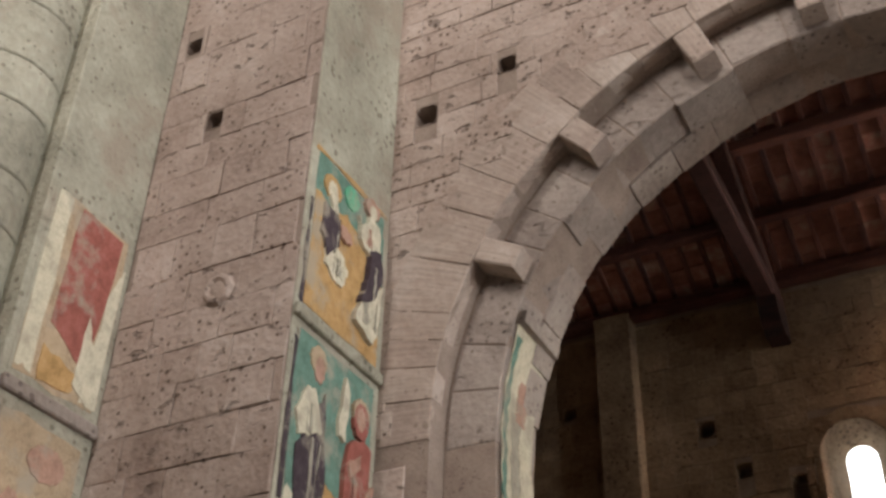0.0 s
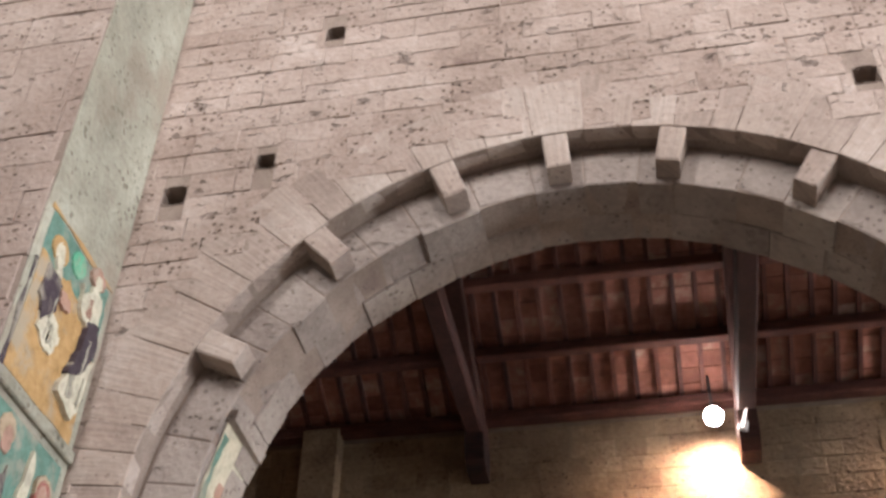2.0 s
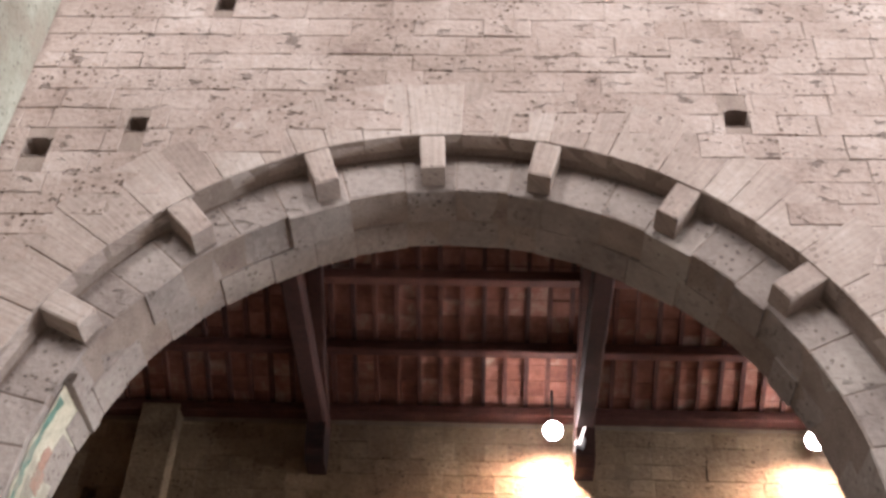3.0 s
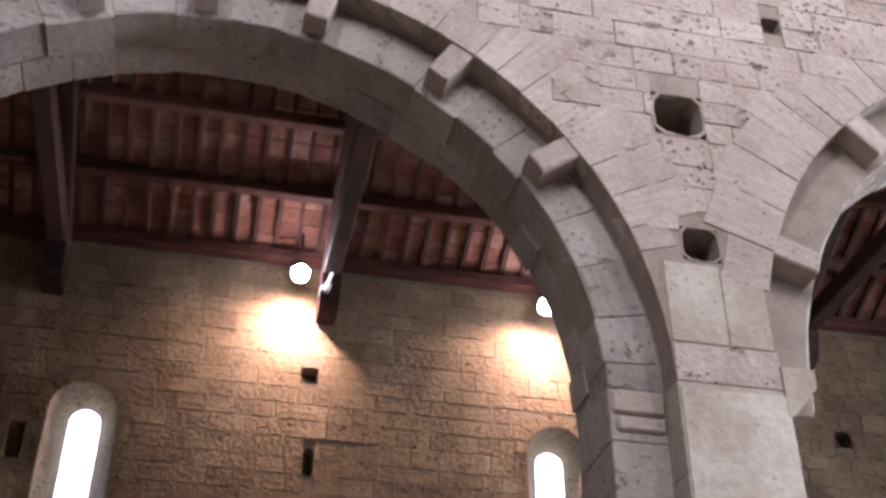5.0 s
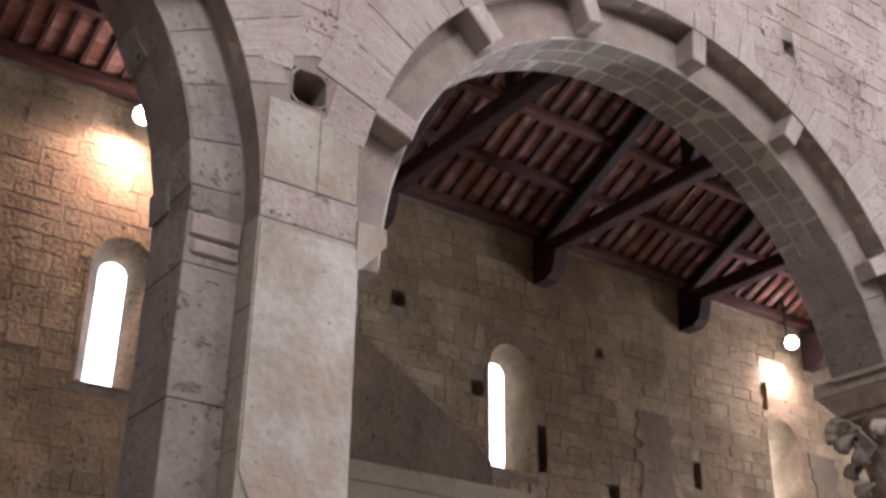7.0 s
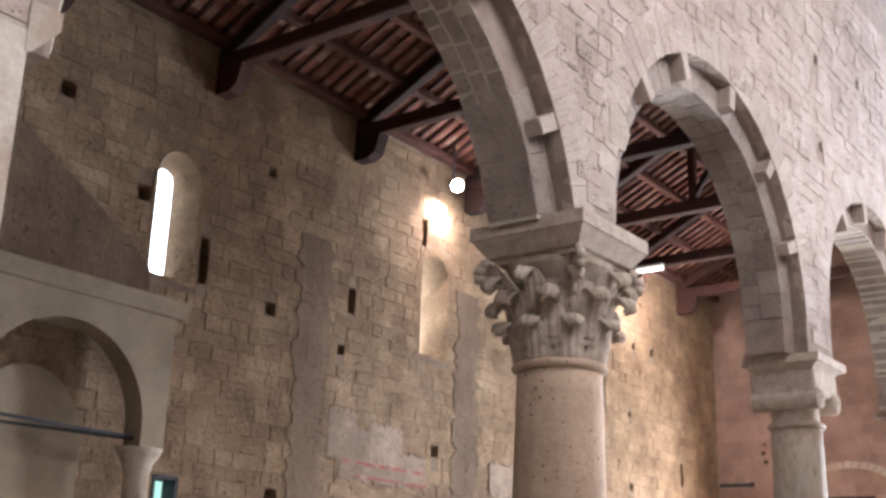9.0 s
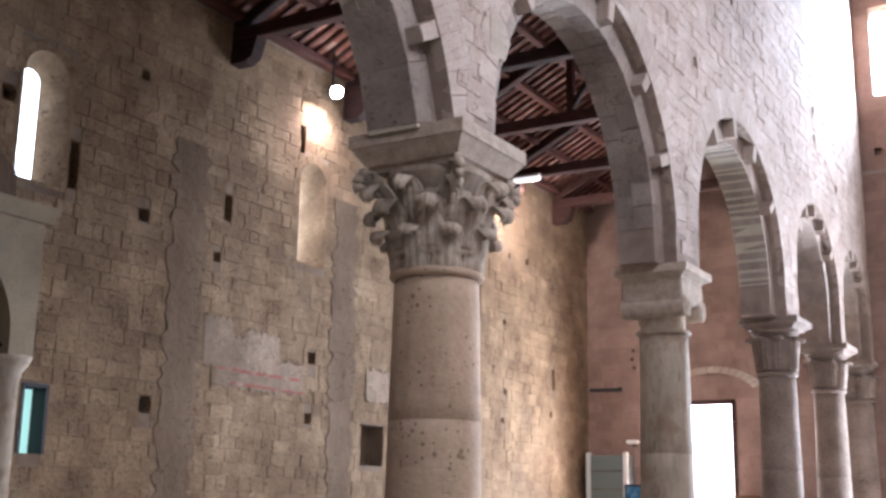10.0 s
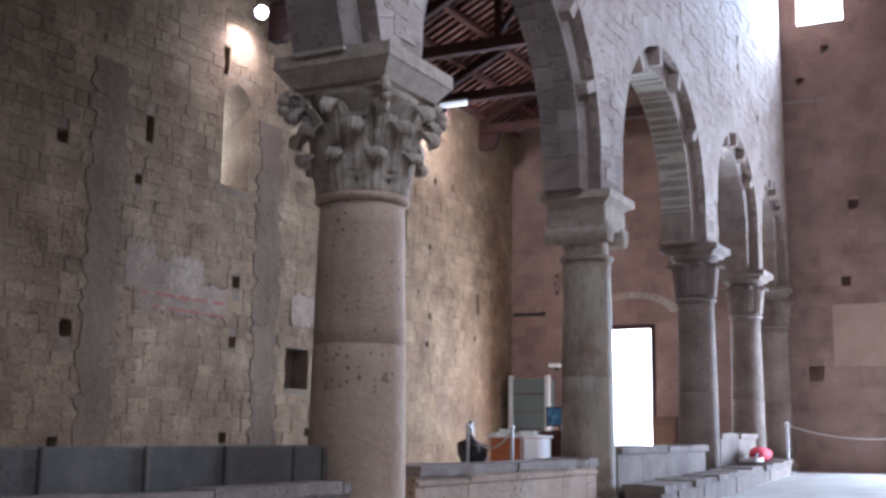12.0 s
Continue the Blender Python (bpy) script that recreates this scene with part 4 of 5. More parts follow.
core_ = part("wall_core", bm_, mat("aisle_mortar", [(0.10, 0.068, 0.048), (0.165, 0.118, 0.084), (0.23, 0.172, 0.126)], 2.5, 0.97, 0.6), wall_outer)
WIN_W, WIN_Z0, WIN_Z1 = 1.14, 6.72, 9.32
cuts = [((a, OUTER - 0.1, c), (b, OUTER + 0.35, d)) for a, b, c, d in OW_HOLES] + [((NICHE[0], OUTER - 0.1, NICHE[2]), (NICHE[1], OUTER + 0.45, NICHE[3]))]
for x in WINDOWS:
    cuts.append(((x - WIN_W / 2, OUTER - 0.1, WIN_Z0), (x + WIN_W / 2, OUTER + 1.3, WIN_Z1)))
cuts.append(((13.55, OUTER - 0.1, 1.9), (14.05, OUTER + 1.3, 3.05)))
cut(core_, cuts)
keepouts = list(OW_HOLES) + [NICHE, (13.55, 14.05, 1.9, 3.05)] + [(x - 0.61, x + 0.61, WIN_Z0 - 0.04, WIN_Z1 + 0.04) for x in WINDOWS]

M_SLIT = plain("slit_sky", (0.9, 0.95, 1.0), 1.0, 0, 5.5, (0.93, 0.97, 1.0))
# Stronger glow for the fourth window's hidden pane, added to brighten its reveal.
M_BOOSTED = plain("sunlit_sky", (0.9, 0.95, 1.0), 1.0, 0, 15.0, (0.95, 0.98, 1.0))
M_GLOW = plain("bright_sky", (0.9, 0.95, 1.0), 1.0, 0, 4.0, (0.93, 0.97, 1.0))
for i_, x in enumerate(WINDOWS):
    win = tagged(new("window_%d" % (i_ + 1)), "narrow round-headed slit window full of white daylight", "window", kind="structure")
    bm_ = bmesh.new()
    # splayed stone surround with a round head
    set_back = 0.70 if i_ == 3 else 0.50
    ow_, iw_, zh_ = 0.52, 0.235, 8.72
    arc_ = [math.pi * q / 12 for q in range(13)]
    outer_ = [(x - 0.61, WIN_Z0 - 0.04)] + [(x - 0.61 * max(-1, min(1, 1.5 * math.cos(a))), zh_ - 0.2 + (WIN_Z1 + 0.24 - zh_) * min(1, 1.5 * math.sin(a))) for a in arc_] + [(x + 0.61, WIN_Z0 - 0.04)]
    face_ = [(x - ow_, WIN_Z0 + 0.02)] + [(x - ow_ * math.cos(a), zh_ + ow_ * math.sin(a)) for a in arc_] + [(x + ow_, WIN_Z0 + 0.02)]
    deep_ = [(x - iw_, WIN_Z0 + 0.14)] + [(x - iw_ * math.cos(a), zh_ + 0.05 + iw_ * math.sin(a)) for a in arc_] + [(x + iw_, WIN_Z0 + 0.14)]
    rows_ = [[bm_.verts.new((px, yy, pz)) for px, pz in pts] for pts, yy in ((outer_, OUTER + 0.05), (outer_, OUTER - 0.02), (face_, OUTER - 0.02), (deep_, OUTER + set_back))]
    nn_ = len(outer_)
    for a, b in zip(rows_, rows_[1:]):
        for q in range(nn_):
            bm_.faces.new((a[q], a[(q + 1) % nn_], b[(q + 1) % nn_], b[q]))
    bmesh.ops.recalc_face_normals(bm_, faces=bm_.faces)
    ends_ = [math.pi * q / 9 for q in range(10)]
    for a, c in zip(ends_, ends_[1:]):
        vb_ = bmesh.new()
        voussoir(vb_, (x, zh_), ow_ + 0.01, ow_ + 0.22, a, c, OUTER - 0.030, OUTER + 0.02, gap=0.004, worn=0.008, seed=int(a * 100) + i_)
        part("head_stone", vb_, M_WALL2, win)
    part("window_surround", bm_, M_WALL2, win, "splayed stone surround")
    bm_ = bmesh.new()
    box(bm_, (x - 0.34, OUTER + set_back + 0.02, WIN_Z0), (x + 0.34, OUTER + set_back + 0.03, WIN_Z1))
    part("pane", bm_, M_BOOSTED if i_ == 3 else M_SLIT, win, "pane white with daylight")

# aisle masonry pilasters, shallow darker strips
M_PATCH = mat("patched_render", [(0.08, 0.051, 0.033), (0.135, 0.092, 0.06), (0.19, 0.134, 0.09)], 1.4, 0.95, 0.9, 0.5, 10, fine=14, relief=0.04, stretch=(1, 1, 0.5), weather=0.2, chips=0.5)
rp_ = random.Random(9)


def ragged(bm, x0, x1, z0, z1, n, rag, y, r, across=False):
    """A thin coat of plaster with ragged sides (or, across, ragged top and bottom)."""
    rows = []
    for i in range(n + 1):
        t, ra, rb = i / n, r.uniform(-rag, rag), r.uniform(-rag, rag)
        if across:
            ends = ((x0 + (x1 - x0) * t, z0 + ra), (x0 + (x1 - x0) * t, z1 + rb))
        else:
            ends = ((x0 + ra, z0 + (z1 - z0) * t), (x1 + rb, z0 + (z1 - z0) * t))
        rows.append([bm.verts.new((px, yy, pz)) for (px, pz), yy in ((ends[0], OUTER + 0.01), (ends[0], y), (ends[1], y), (ends[1], OUTER + 0.01))])
    for a, c in zip(rows, rows[1:]):
        for q in range(3):
            bm.faces.new((a[q], a[q + 1], c[q + 1], c[q]))
    bmesh.ops.recalc_face_normals(bm, faces=bm.faces)


for x0, x1 in ((16.85, 17.85), (22.45, 23.4)):
    pil = tagged(new("trim"), "darker strip of patched masonry with ragged edges", "masonry strip", kind="structure")
    bm_ = bmesh.new()
    ragged(bm_, x0, x1, LOW, 8.6, 66, 0.13, OUTER - 0.034, rp_)
    part("strip", bm_, M_PATCH, pil)
patch = tagged(new("trim"), "smooth sloping patch of old plaster over the aedicule", "plaster patch", kind="structure")
bm_ = bmesh.new()
prism(bm_, [(8.6, 5.98), (13.0, 5.98), (12.95, 6.80), (12.3, 7.28), (11.6, 7.70), (10.6, 8.30), (9.6, 8.92), (8.6, 9.5)], OUTER - 0.036, OUTER + 0.01)
bmesh.ops.recalc_face_normals(bm_, faces=bm_.faces)
part("coat", bm_, M_PATCH, patch)
pil = tagged(new("trim"), "square tuff pilaster at the aisle end", "pilaster", kind="structure")
bm_ = bmesh.new()
box(bm_, (-5.87, OUTER - 0.35, LOW), (-5.22, OUTER + 0.02, EAVE + 0.1), 0.02)
part("strip", bm_, M_WALL2, pil)

# aisle end behind the first arch
bm_ = bmesh.new()
box(bm_, (WEST, BACK, LOW), (-8.0, OUTER, 17))
tagged(part("wall_aisle_end", bm_, M_WALL2), "plain tuff wall closing the aisle", "wall", kind="structure")

# altar recess on the outer wall
altar = thing("altar_recess", "stone aedicule with a round arch on colonnettes and a cornice", "niche")
AX, AZ, AR = 10.75, 3.70, 1.56
AF = OUTER - 1.1
M_REC = mat("grey_plaster", [(0.14, 0.105, 0.07), (0.22, 0.172, 0.115), (0.30, 0.24, 0.165)], 1.1, 0.95, 0.4, 0.3, 12, 0.1, stain=(0.2, 0.17, 0.13), stain_at=0.6, stain_scale=0.9)
bm_ = bmesh.new()
seg_ = 24
ring_ = [(AX - AR * math.cos(math.pi * q / seg_), AZ + AR * math.sin(math.pi * q / seg_)) for q in range(seg_ + 1)]
fs_ = []
fs_.append([(AX - 2.05, 3.40), (AX - AR, 3.40), ring_[0], (ring_[0][0], 5.66), (AX - 2.05, 5.66)])
for (xa, za), (xb, zb) in zip(ring_, ring_[1:]):
    fs_.append([(xa, za), (xb, zb), (xb, 5.66), (xa, 5.66)])
fs_.append([(AX + AR, 3.40), (AX + 2.05, 3.40), (AX + 2.05, 5.66), (ring_[-1][0], 5.66), ring_[-1]])
for f_ in fs_:
    bm_.faces.new([bm_.verts.new((px, AF, pz)) for px, pz in f_])
bmesh.ops.remove_doubles(bm_, verts=bm_.verts, dist=0.0005)
geom_ = bmesh.ops.extrude_face_region(bm_, geom=list(bm_.faces))
bmesh.ops.translate(bm_, verts=[v for v in geom_["geom"] if isinstance(v, bmesh.types.BMVert)], vec=(0, 0.45, 0))
bmesh.ops.recalc_face_normals(bm_, faces=bm_.faces)
part("arched_front", bm_, M_REC, altar)
bm_ = bmesh.new()
box(bm_, (AX - 2.05, AF + 0.45, 5.35), (AX + 2.05, OUTER - 0.02, 5.66))
part("vault_top", bm_, M_REC, altar)
bm_ = bmesh.new()
prism(bm_, [(AX - 2.1, 5.66), (AX + 2.15, 5.66), (AX + 2.15, 5.78), (AX + 2.27, 5.85), (AX + 2.27, 5.97), (AX - 2.1, 5.97)], AF - 0.12, OUTER - 0.02)
part("cornice", bm_, M_REC, altar, "moulded cornice")
for cx_ in (AX - 1.75, AX + 1.75):
    bm_ = bmesh.new()
    lathe(bm_, [(0.30, -1.0), (0.30, -0.8), (0.22, -0.7), (0.21, 3.02), (0.26, 3.08), (0.24, 3.12), (0.36, 3.30), (0.40, 3.40)], 24, (cx_, AF + 0.25, 0))
    part("colonnette", bm_, M_MARBLE, altar, "small round colonnette with block capital", smooth=True)
bm_ = bmesh.new()
bar(bm_, (AX - 1.8, AF + 0.2, 3.60), (AX + 1.65, AF + 0.2, 3.56), 0.05, 0.05)
part("tie_rod", bm_, M_IRON, altar, "thin iron tie rod")
bm_ = bmesh.new()
bar(bm_, (AX - 1.8, OUTER - 0.05, 3.58), (AX + 1.65, AF + 0.22, 3.54), 0.05, 0.05)
part("tie_rod", bm_, M_IRON, altar, "thin iron tie rod")
bm_ = bmesh.new()
q_ring = [(AX - 1.1 * math.cos(math.pi * q / 16), 3.4 + 1.2 * math.sin(math.pi * q / 16)) for q in range(17)]
prism(bm_, [(AX - 1.1, -0.9)] + q_ring + [(AX + 1.1, -0.9)], OUTER - 0.10, OUTER - 0.03)
part("inner_niche", bm_, M_REC, altar, "round-headed pale plastered panel")

slit = tagged(new("window_9"), "small square window with greenish glass", "window", kind="structure")
bm_ = bmesh.new()
box(bm_, (13.5, OUTER + 0.35, 1.9), (14.1, OUTER + 0.37, 3.05))
part("pane", bm_, plain("green_glass", (0.25, 0.4, 0.33), 0.4, 0, 0.9, (0.45, 0.75, 0.62)), slit)
bm_ = bmesh.new()
for a, b in (((13.5, 1.9), (13.57, 3.1)), ((14.03, 1.9), (14.1, 3.1)), ((13.5, 3.05), (14.1, 3.12))):
    box(bm_, (a[0], OUTER - 0.04, a[1]), (b[0], OUTER + 0.3, b[1]))
part("window_frame", bm_, M_IRON, slit, "dark frame")

# ---------------------------------------------------------------- facade end wall
DOOR = (11.5, 13.4, 4.72)
facade = tagged(new("wall_end"), "pink tuff end wall with a doorway and high window", "wall", kind="structure")
bm_ = bmesh.new()
box(bm_, (END, NEAR - 1, LOW), (END + 1.0, OUTER + 1.1, TOP))
core_ = part("wall_core", bm_, mat("pink_mortar", [(0.2, 0.125, 0.09), (0.30, 0.2, 0.15), (0.38, 0.27, 0.2)], 1.4, 0.97, 0.4), facade)
FW = (5.0, 6.45, 14.5, 17.6)
F_HOLES = holes_of([(4.93, 8.36, 1.2), (5.24, 5.92, 1.2), (6.26, 3.03, 1.9), (6.43, 12.59, 1), (5.6, 13.6, 1), (15.0, 6.6, 0.5), (15.05, 6.3, 0.5), (14.98, 6.0, 0.5)], 0.25)
# The cut at y -1.4 to 2.2 is an unseen opening added for its lamp.
cut(core_, [((END - 0.1, DOOR[0], -0.1), (END + 1.2, DOOR[1], DOOR[2])), ((END - 0.1, FW[0], FW[2]), (END + 1.2, FW[1], FW[3])), ((END - 0.1, -1.4, -0.1), (END + 1.2, 2.2, 4.9))] + [((END - 0.1, a, c), (END + 0.3, b, d)) for a, b, c, d in F_HOLES])
door = tagged(new("door_1"), "open doorway glaring with daylight, dark frame", "doorway", kind="structure")
bm_ = bmesh.new()
for a, b in (((DOOR[0] - 0.05, 0), (DOOR[0] + 0.10, DOOR[2])), ((DOOR[1] - 0.1, 0), (DOOR[1] + 0.05, DOOR[2])), ((DOOR[0] - 0.05, DOOR[2] - 0.1), (DOOR[1] + 0.05, DOOR[2] + 0.06))):
    box(bm_, (END - 0.03, a[0], a[1]), (END + 0.2, b[0], b[1]), 0.01)
part("door_frame", bm_, M_WOOD, door, "dark timber frame")
bm_ = bmesh.new()
box(bm_, (END + 0.98, DOOR[0] - 0.1, 0), (END + 1.0, DOOR[1] + 0.1, DOOR[2]))
part("daylight", bm_, M_GLOW, door)
bm_ = bmesh.new()
for q in range(15):
    a0, a1 = math.radians(25 + 130 * q / 15), math.radians(25 + 130 * (q + 1) / 15)
    cy_, cz_, ra_, rb_ = 12.25, DOOR[2] + 0.0, 1.55, 1.9
    vs_ = [bm_.verts.new((xx, cy_ + rr_ * math.cos(aa), cz_ + rr_ * math.sin(aa) * 0.62)) for xx in (END - 0.05, END + 0.05) for rr_, aa in ((ra_, a0 + 0.01), (rb_, a0 + 0.01), (rb_, a1 - 0.01), (ra_, a1 - 0.01))]
    for idx in ((0, 1, 2, 3), (4, 7, 6, 5), (0, 4, 5, 1), (1, 5, 6, 2), (2, 6, 7, 3), (3, 7, 4, 0)):
        bm_.faces.new([vs_[t] for t in idx])
part("relieving_arch", bm_, M_PALECOAT, door, "flat relieving arch of pale tuff")
bigw = tagged(new("window_7"), "high end-wall window glaring white", "window", kind="structure")
bm_ = bmesh.new()
box(bm_, (END + 0.55, FW[0] - 0.05, FW[2] - 0.05), (END + 0.57, FW[1] + 0.05, FW[3] + 0.05))
part("pane", bm_, M_GLOW, bigw).visible_shadow = False
bm_ = bmesh.new()
box(bm_, (END - 0.05, 5.6, 11.86), (END + 0.02, 6.98, 11.98), 0.01)
tagged(part("trim", bm_, M_GREY), "short stone string course on the end wall", "moulding", kind="structure")
bm_ = bmesh.new()
box(bm_, (END - 0.02, 2.8, 3.25), (END + 0.01, 5.7, 5.2), 0.005)
tagged(part("plaster_panel", bm_, mat("worn_plaster", [(0.30, 0.2, 0.15), (0.42, 0.31, 0.24)], 0.9, 0.95, 0.2)), "pale patch of old plaster on the end wall", "plaster")

# ---------------------------------------------------------------- ground and enclosure
bm_ = bmesh.new()
box(bm_, (-400, -400, -2.0), (400, 400, -1.6))
tagged(part("ground", bm_, mat("earth", [(0.2, 0.17, 0.13), (0.3, 0.26, 0.2)], 0.5, 0.95, 0.2)), "bare ground outside", "ground", kind="structure")
bm_ = bmesh.new()
rows_ = [[bm_.verts.new((x, y, z)) for y, z in ((NEAR, floor_z(x)), (OUTER, floor_z(x)), (OUTER, -1.55), (NEAR, -1.55))] for x in (WEST, -1.0, 33.0, END)]
for a, b in zip(rows_, rows_[1:]):
    for q in range(4):
        bm_.faces.new((a[q], a[(q + 1) % 4], b[(q + 1) % 4], b[q]))
bm_.faces.new(rows_[0])
bm_.faces.new(rows_[-1])
bmesh.ops.recalc_face_normals(bm_, faces=bm_.faces)
tagged(part("floor", bm_, M_FLOOR), "worn pale stone church floor", "floor", kind="structure")
bm_ = bmesh.new()
box(bm_, (WEST - 0.6, NEAR - 1, LOW), (WEST, OUTER + 1, TOP))
tagged(part("wall_choir", bm_, M_REST), "plain tuff wall closing the nave", "wall", kind="structure")
# opposite nave wall, out of view, with windows added to light the nave
OPP = [-4.5, 2.0, 9.5, 17.0]
bm_ = bmesh.new()
box(bm_, (WEST, NEAR - 1.0, LOW), (END, NEAR, TOP))
core_ = part("wall_south", bm_, M_REST)
tagged(core_, "plain tuff nave wall with high windows", "wall", kind="structure")
cut(core_, [((x - 0.6, NEAR - 1.2, 12.0), (x + 0.6, NEAR + 0.2, 15.5)) for x in OPP])
bm_ = bmesh.new()
box(bm_, (WEST - 0.6, NEAR - 1, TOP), (END + 1, BACK, TOP + 0.3))
tagged(part("ceiling", bm_, M_WOOD), "dark timber nave ceiling", "ceiling", kind="structure")

# ---------------------------------------------------------------- daylight through seen and added openings, and the floodlights
area("daylight_end_window", (END + 0.4, (FW[0] + FW[1]) / 2, (FW[2] + FW[3]) / 2), (0, 3, 6), FW[1] - FW[0], FW[3] - FW[2], LIGHT_END, DAY)
area("daylight_door", (END + 0.8, (DOOR[0] + DOOR[1]) / 2, DOOR[2] / 2), (0, 12, 1.5), DOOR[1] - DOOR[0], DOOR[2], LIGHT_DOOR, (1.0, 0.93, 0.86))
# Fill lamps in the unseen wall's openings, placed where the nave needs light.
for x in OPP:
    area("daylight_nave_window", (x, NEAR - 0.3, 13.7), (x + 1, FACE, 8.5), 1.15, 3.4, LIGHT_OPP, (1.0, 0.97, 0.95))
# Lamp in an unseen end opening, added to light the nave from the right.
area("daylight_portal", (END + 0.5, 0.4, 2.4), (0, 3.0, 5.0), 3.2, 4.6, LIGHT_UNSEEN_END, DAY)

# ---------------------------------------------------------------- aisle roof


def roof_z(y):
    return EAVE + 0.10 + SLOPE * (OUTER - y)


RIDGE = BACK + 0.02
roof = tagged(new("roof"), "lean-to aisle roof of terracotta tiles on dark timbers", "roof", kind="structure")
bm_ = bmesh.new()
v_ = [bm_.verts.new(p) for p in ((WEST, OUTER + 1.2, roof_z(OUTER + 1.2) + 0.16), (END, OUTER + 1.2, roof_z(OUTER + 1.2) + 0.16), (END, RIDGE, roof_z(RIDGE) + 0.16), (WEST, RIDGE, roof_z(RIDGE) + 0.16))]
bm_.faces.new(v_)
g_ = bmesh.ops.extrude_face_region(bm_, geom=list(bm_.faces))
bmesh.ops.translate(bm_, verts=[v for v in g_["geom"] if isinstance(v, bmesh.types.BMVert)], vec=(0, 0, 0.2))
bmesh.ops.recalc_face_normals(bm_, faces=bm_.faces)
part("roof_deck", bm_, M_TILE, roof)
TRUSSES = [-2.8, 1.58, 5.9, 10.1, 14.24, 18.5, 22.8, 27.1, 31.3, 35.1]
# common rafters and the tiles between them
RAF = 0.36
nx_ = int((END - (-8.0)) / RAF)
verts_, faces_ = [], []
un_ = Vector((0, -1, SLOPE)).normalized()
up_ = Vector((0, SLOPE, 1)).normalized()
rt_ = random.Random(5)
tile_l = 0.30
singles = 0
tile_me = bpy.data.meshes.new("roof_tile")
tile_me.from_pydata([Vector((dx, 0, 0)) + un_ * dl + up_ * dz for dz in (0, 0.03) for dx, dl in ((0.03, 0.006), (RAF - 0.02, 0.006), (RAF - 0.02, tile_l - 0.006), (0.03, tile_l - 0.006))], [], [[0, 3, 2, 1], [4, 5, 6, 7], [0, 1, 5, 4], [1, 2, 6, 5], [2, 3, 7, 6], [3, 0, 4, 7]])
tile_me.materials.append(mat("terracotta_tile", [(0.12, 0.045, 0.03), (0.20, 0.08, 0.055), (0.28, 0.13, 0.095), (0.40, 0.27, 0.22)], 2.0, 0.9, 0.4, spread=0.26, fine=9))
for i in range(nx_):
    x0 = -8.0 + i * RAF
    y = OUTER + 0.2
    base = Vector((x0, y, roof_z(y) + 0.10))
    for j in range(int(9.7 / tile_l)):
        p = base + un_ * (j * tile_l) + up_ * rt_.uniform(0, 0.02)
        if -2.4 < x0 < 5.6 and 1 <= j <= 11 and singles < 300:
            singles += 1
            ob_ = new("roof_tile", tile_me)
            ob_.parent = roof
            ob_.matrix_basis = Matrix.Translation(p)
            continue
        k = len(verts_)
        for dz in (0, 0.03):
            for dx, dl in ((0.03, 0.006), (RAF - 0.02, 0.006), (RAF - 0.02, tile_l - 0.006), (0.03, tile_l - 0.006)):
                verts_.append(p + Vector((dx, 0, 0)) + un_ * dl + up_ * dz)
        faces_ += [[k, k + 3, k + 2, k + 1], [k + 4, k + 5, k + 6, k + 7], [k, k + 1, k + 5, k + 4], [k + 1, k + 2, k + 6, k + 5], [k + 2, k + 3, k + 7, k + 6], [k + 3, k, k + 4, k + 7]]
me_ = bpy.data.meshes.new("roof_tiles")
me_.from_pydata(verts_, [], faces_)
me_.materials.append(M_TILE)
ob_ = new("roof_tiles", me_)
ob_.parent = roof
tagged(ob_, "terracotta tiles, some limed pale", kind="stuff")
bm_ = bmesh.new()
bar(bm_, (0, OUTER + 0.1, roof_z(OUTER + 0.1) + 0.055), (0, RIDGE, roof_z(RIDGE) + 0.055), 0.075, 0.09)
raf_me = finish(bm_, "rafter")
raf_me.materials.append(M_RAFTER)
for i in range(nx_ + 1):
    ob_ = new("rafter", raf_me)
    ob_.parent = roof
    ob_.location = (-8.0 + i * RAF, 0, 0)
for y in (16.55, 15.45, 14.3, 13.1, 11.9, 10.7, 9.5, 8.4):
    bm_ = bmesh.new()
    bar(bm_, (-8.0, y, roof_z(y) - 0.09), (END, y, roof_z(y) - 0.09), 0.2 if y < 16 else 0.26, 0.2, 0.02)
    part("purlin", bm_, M_RAFTER, roof, "long dark timber purlin")
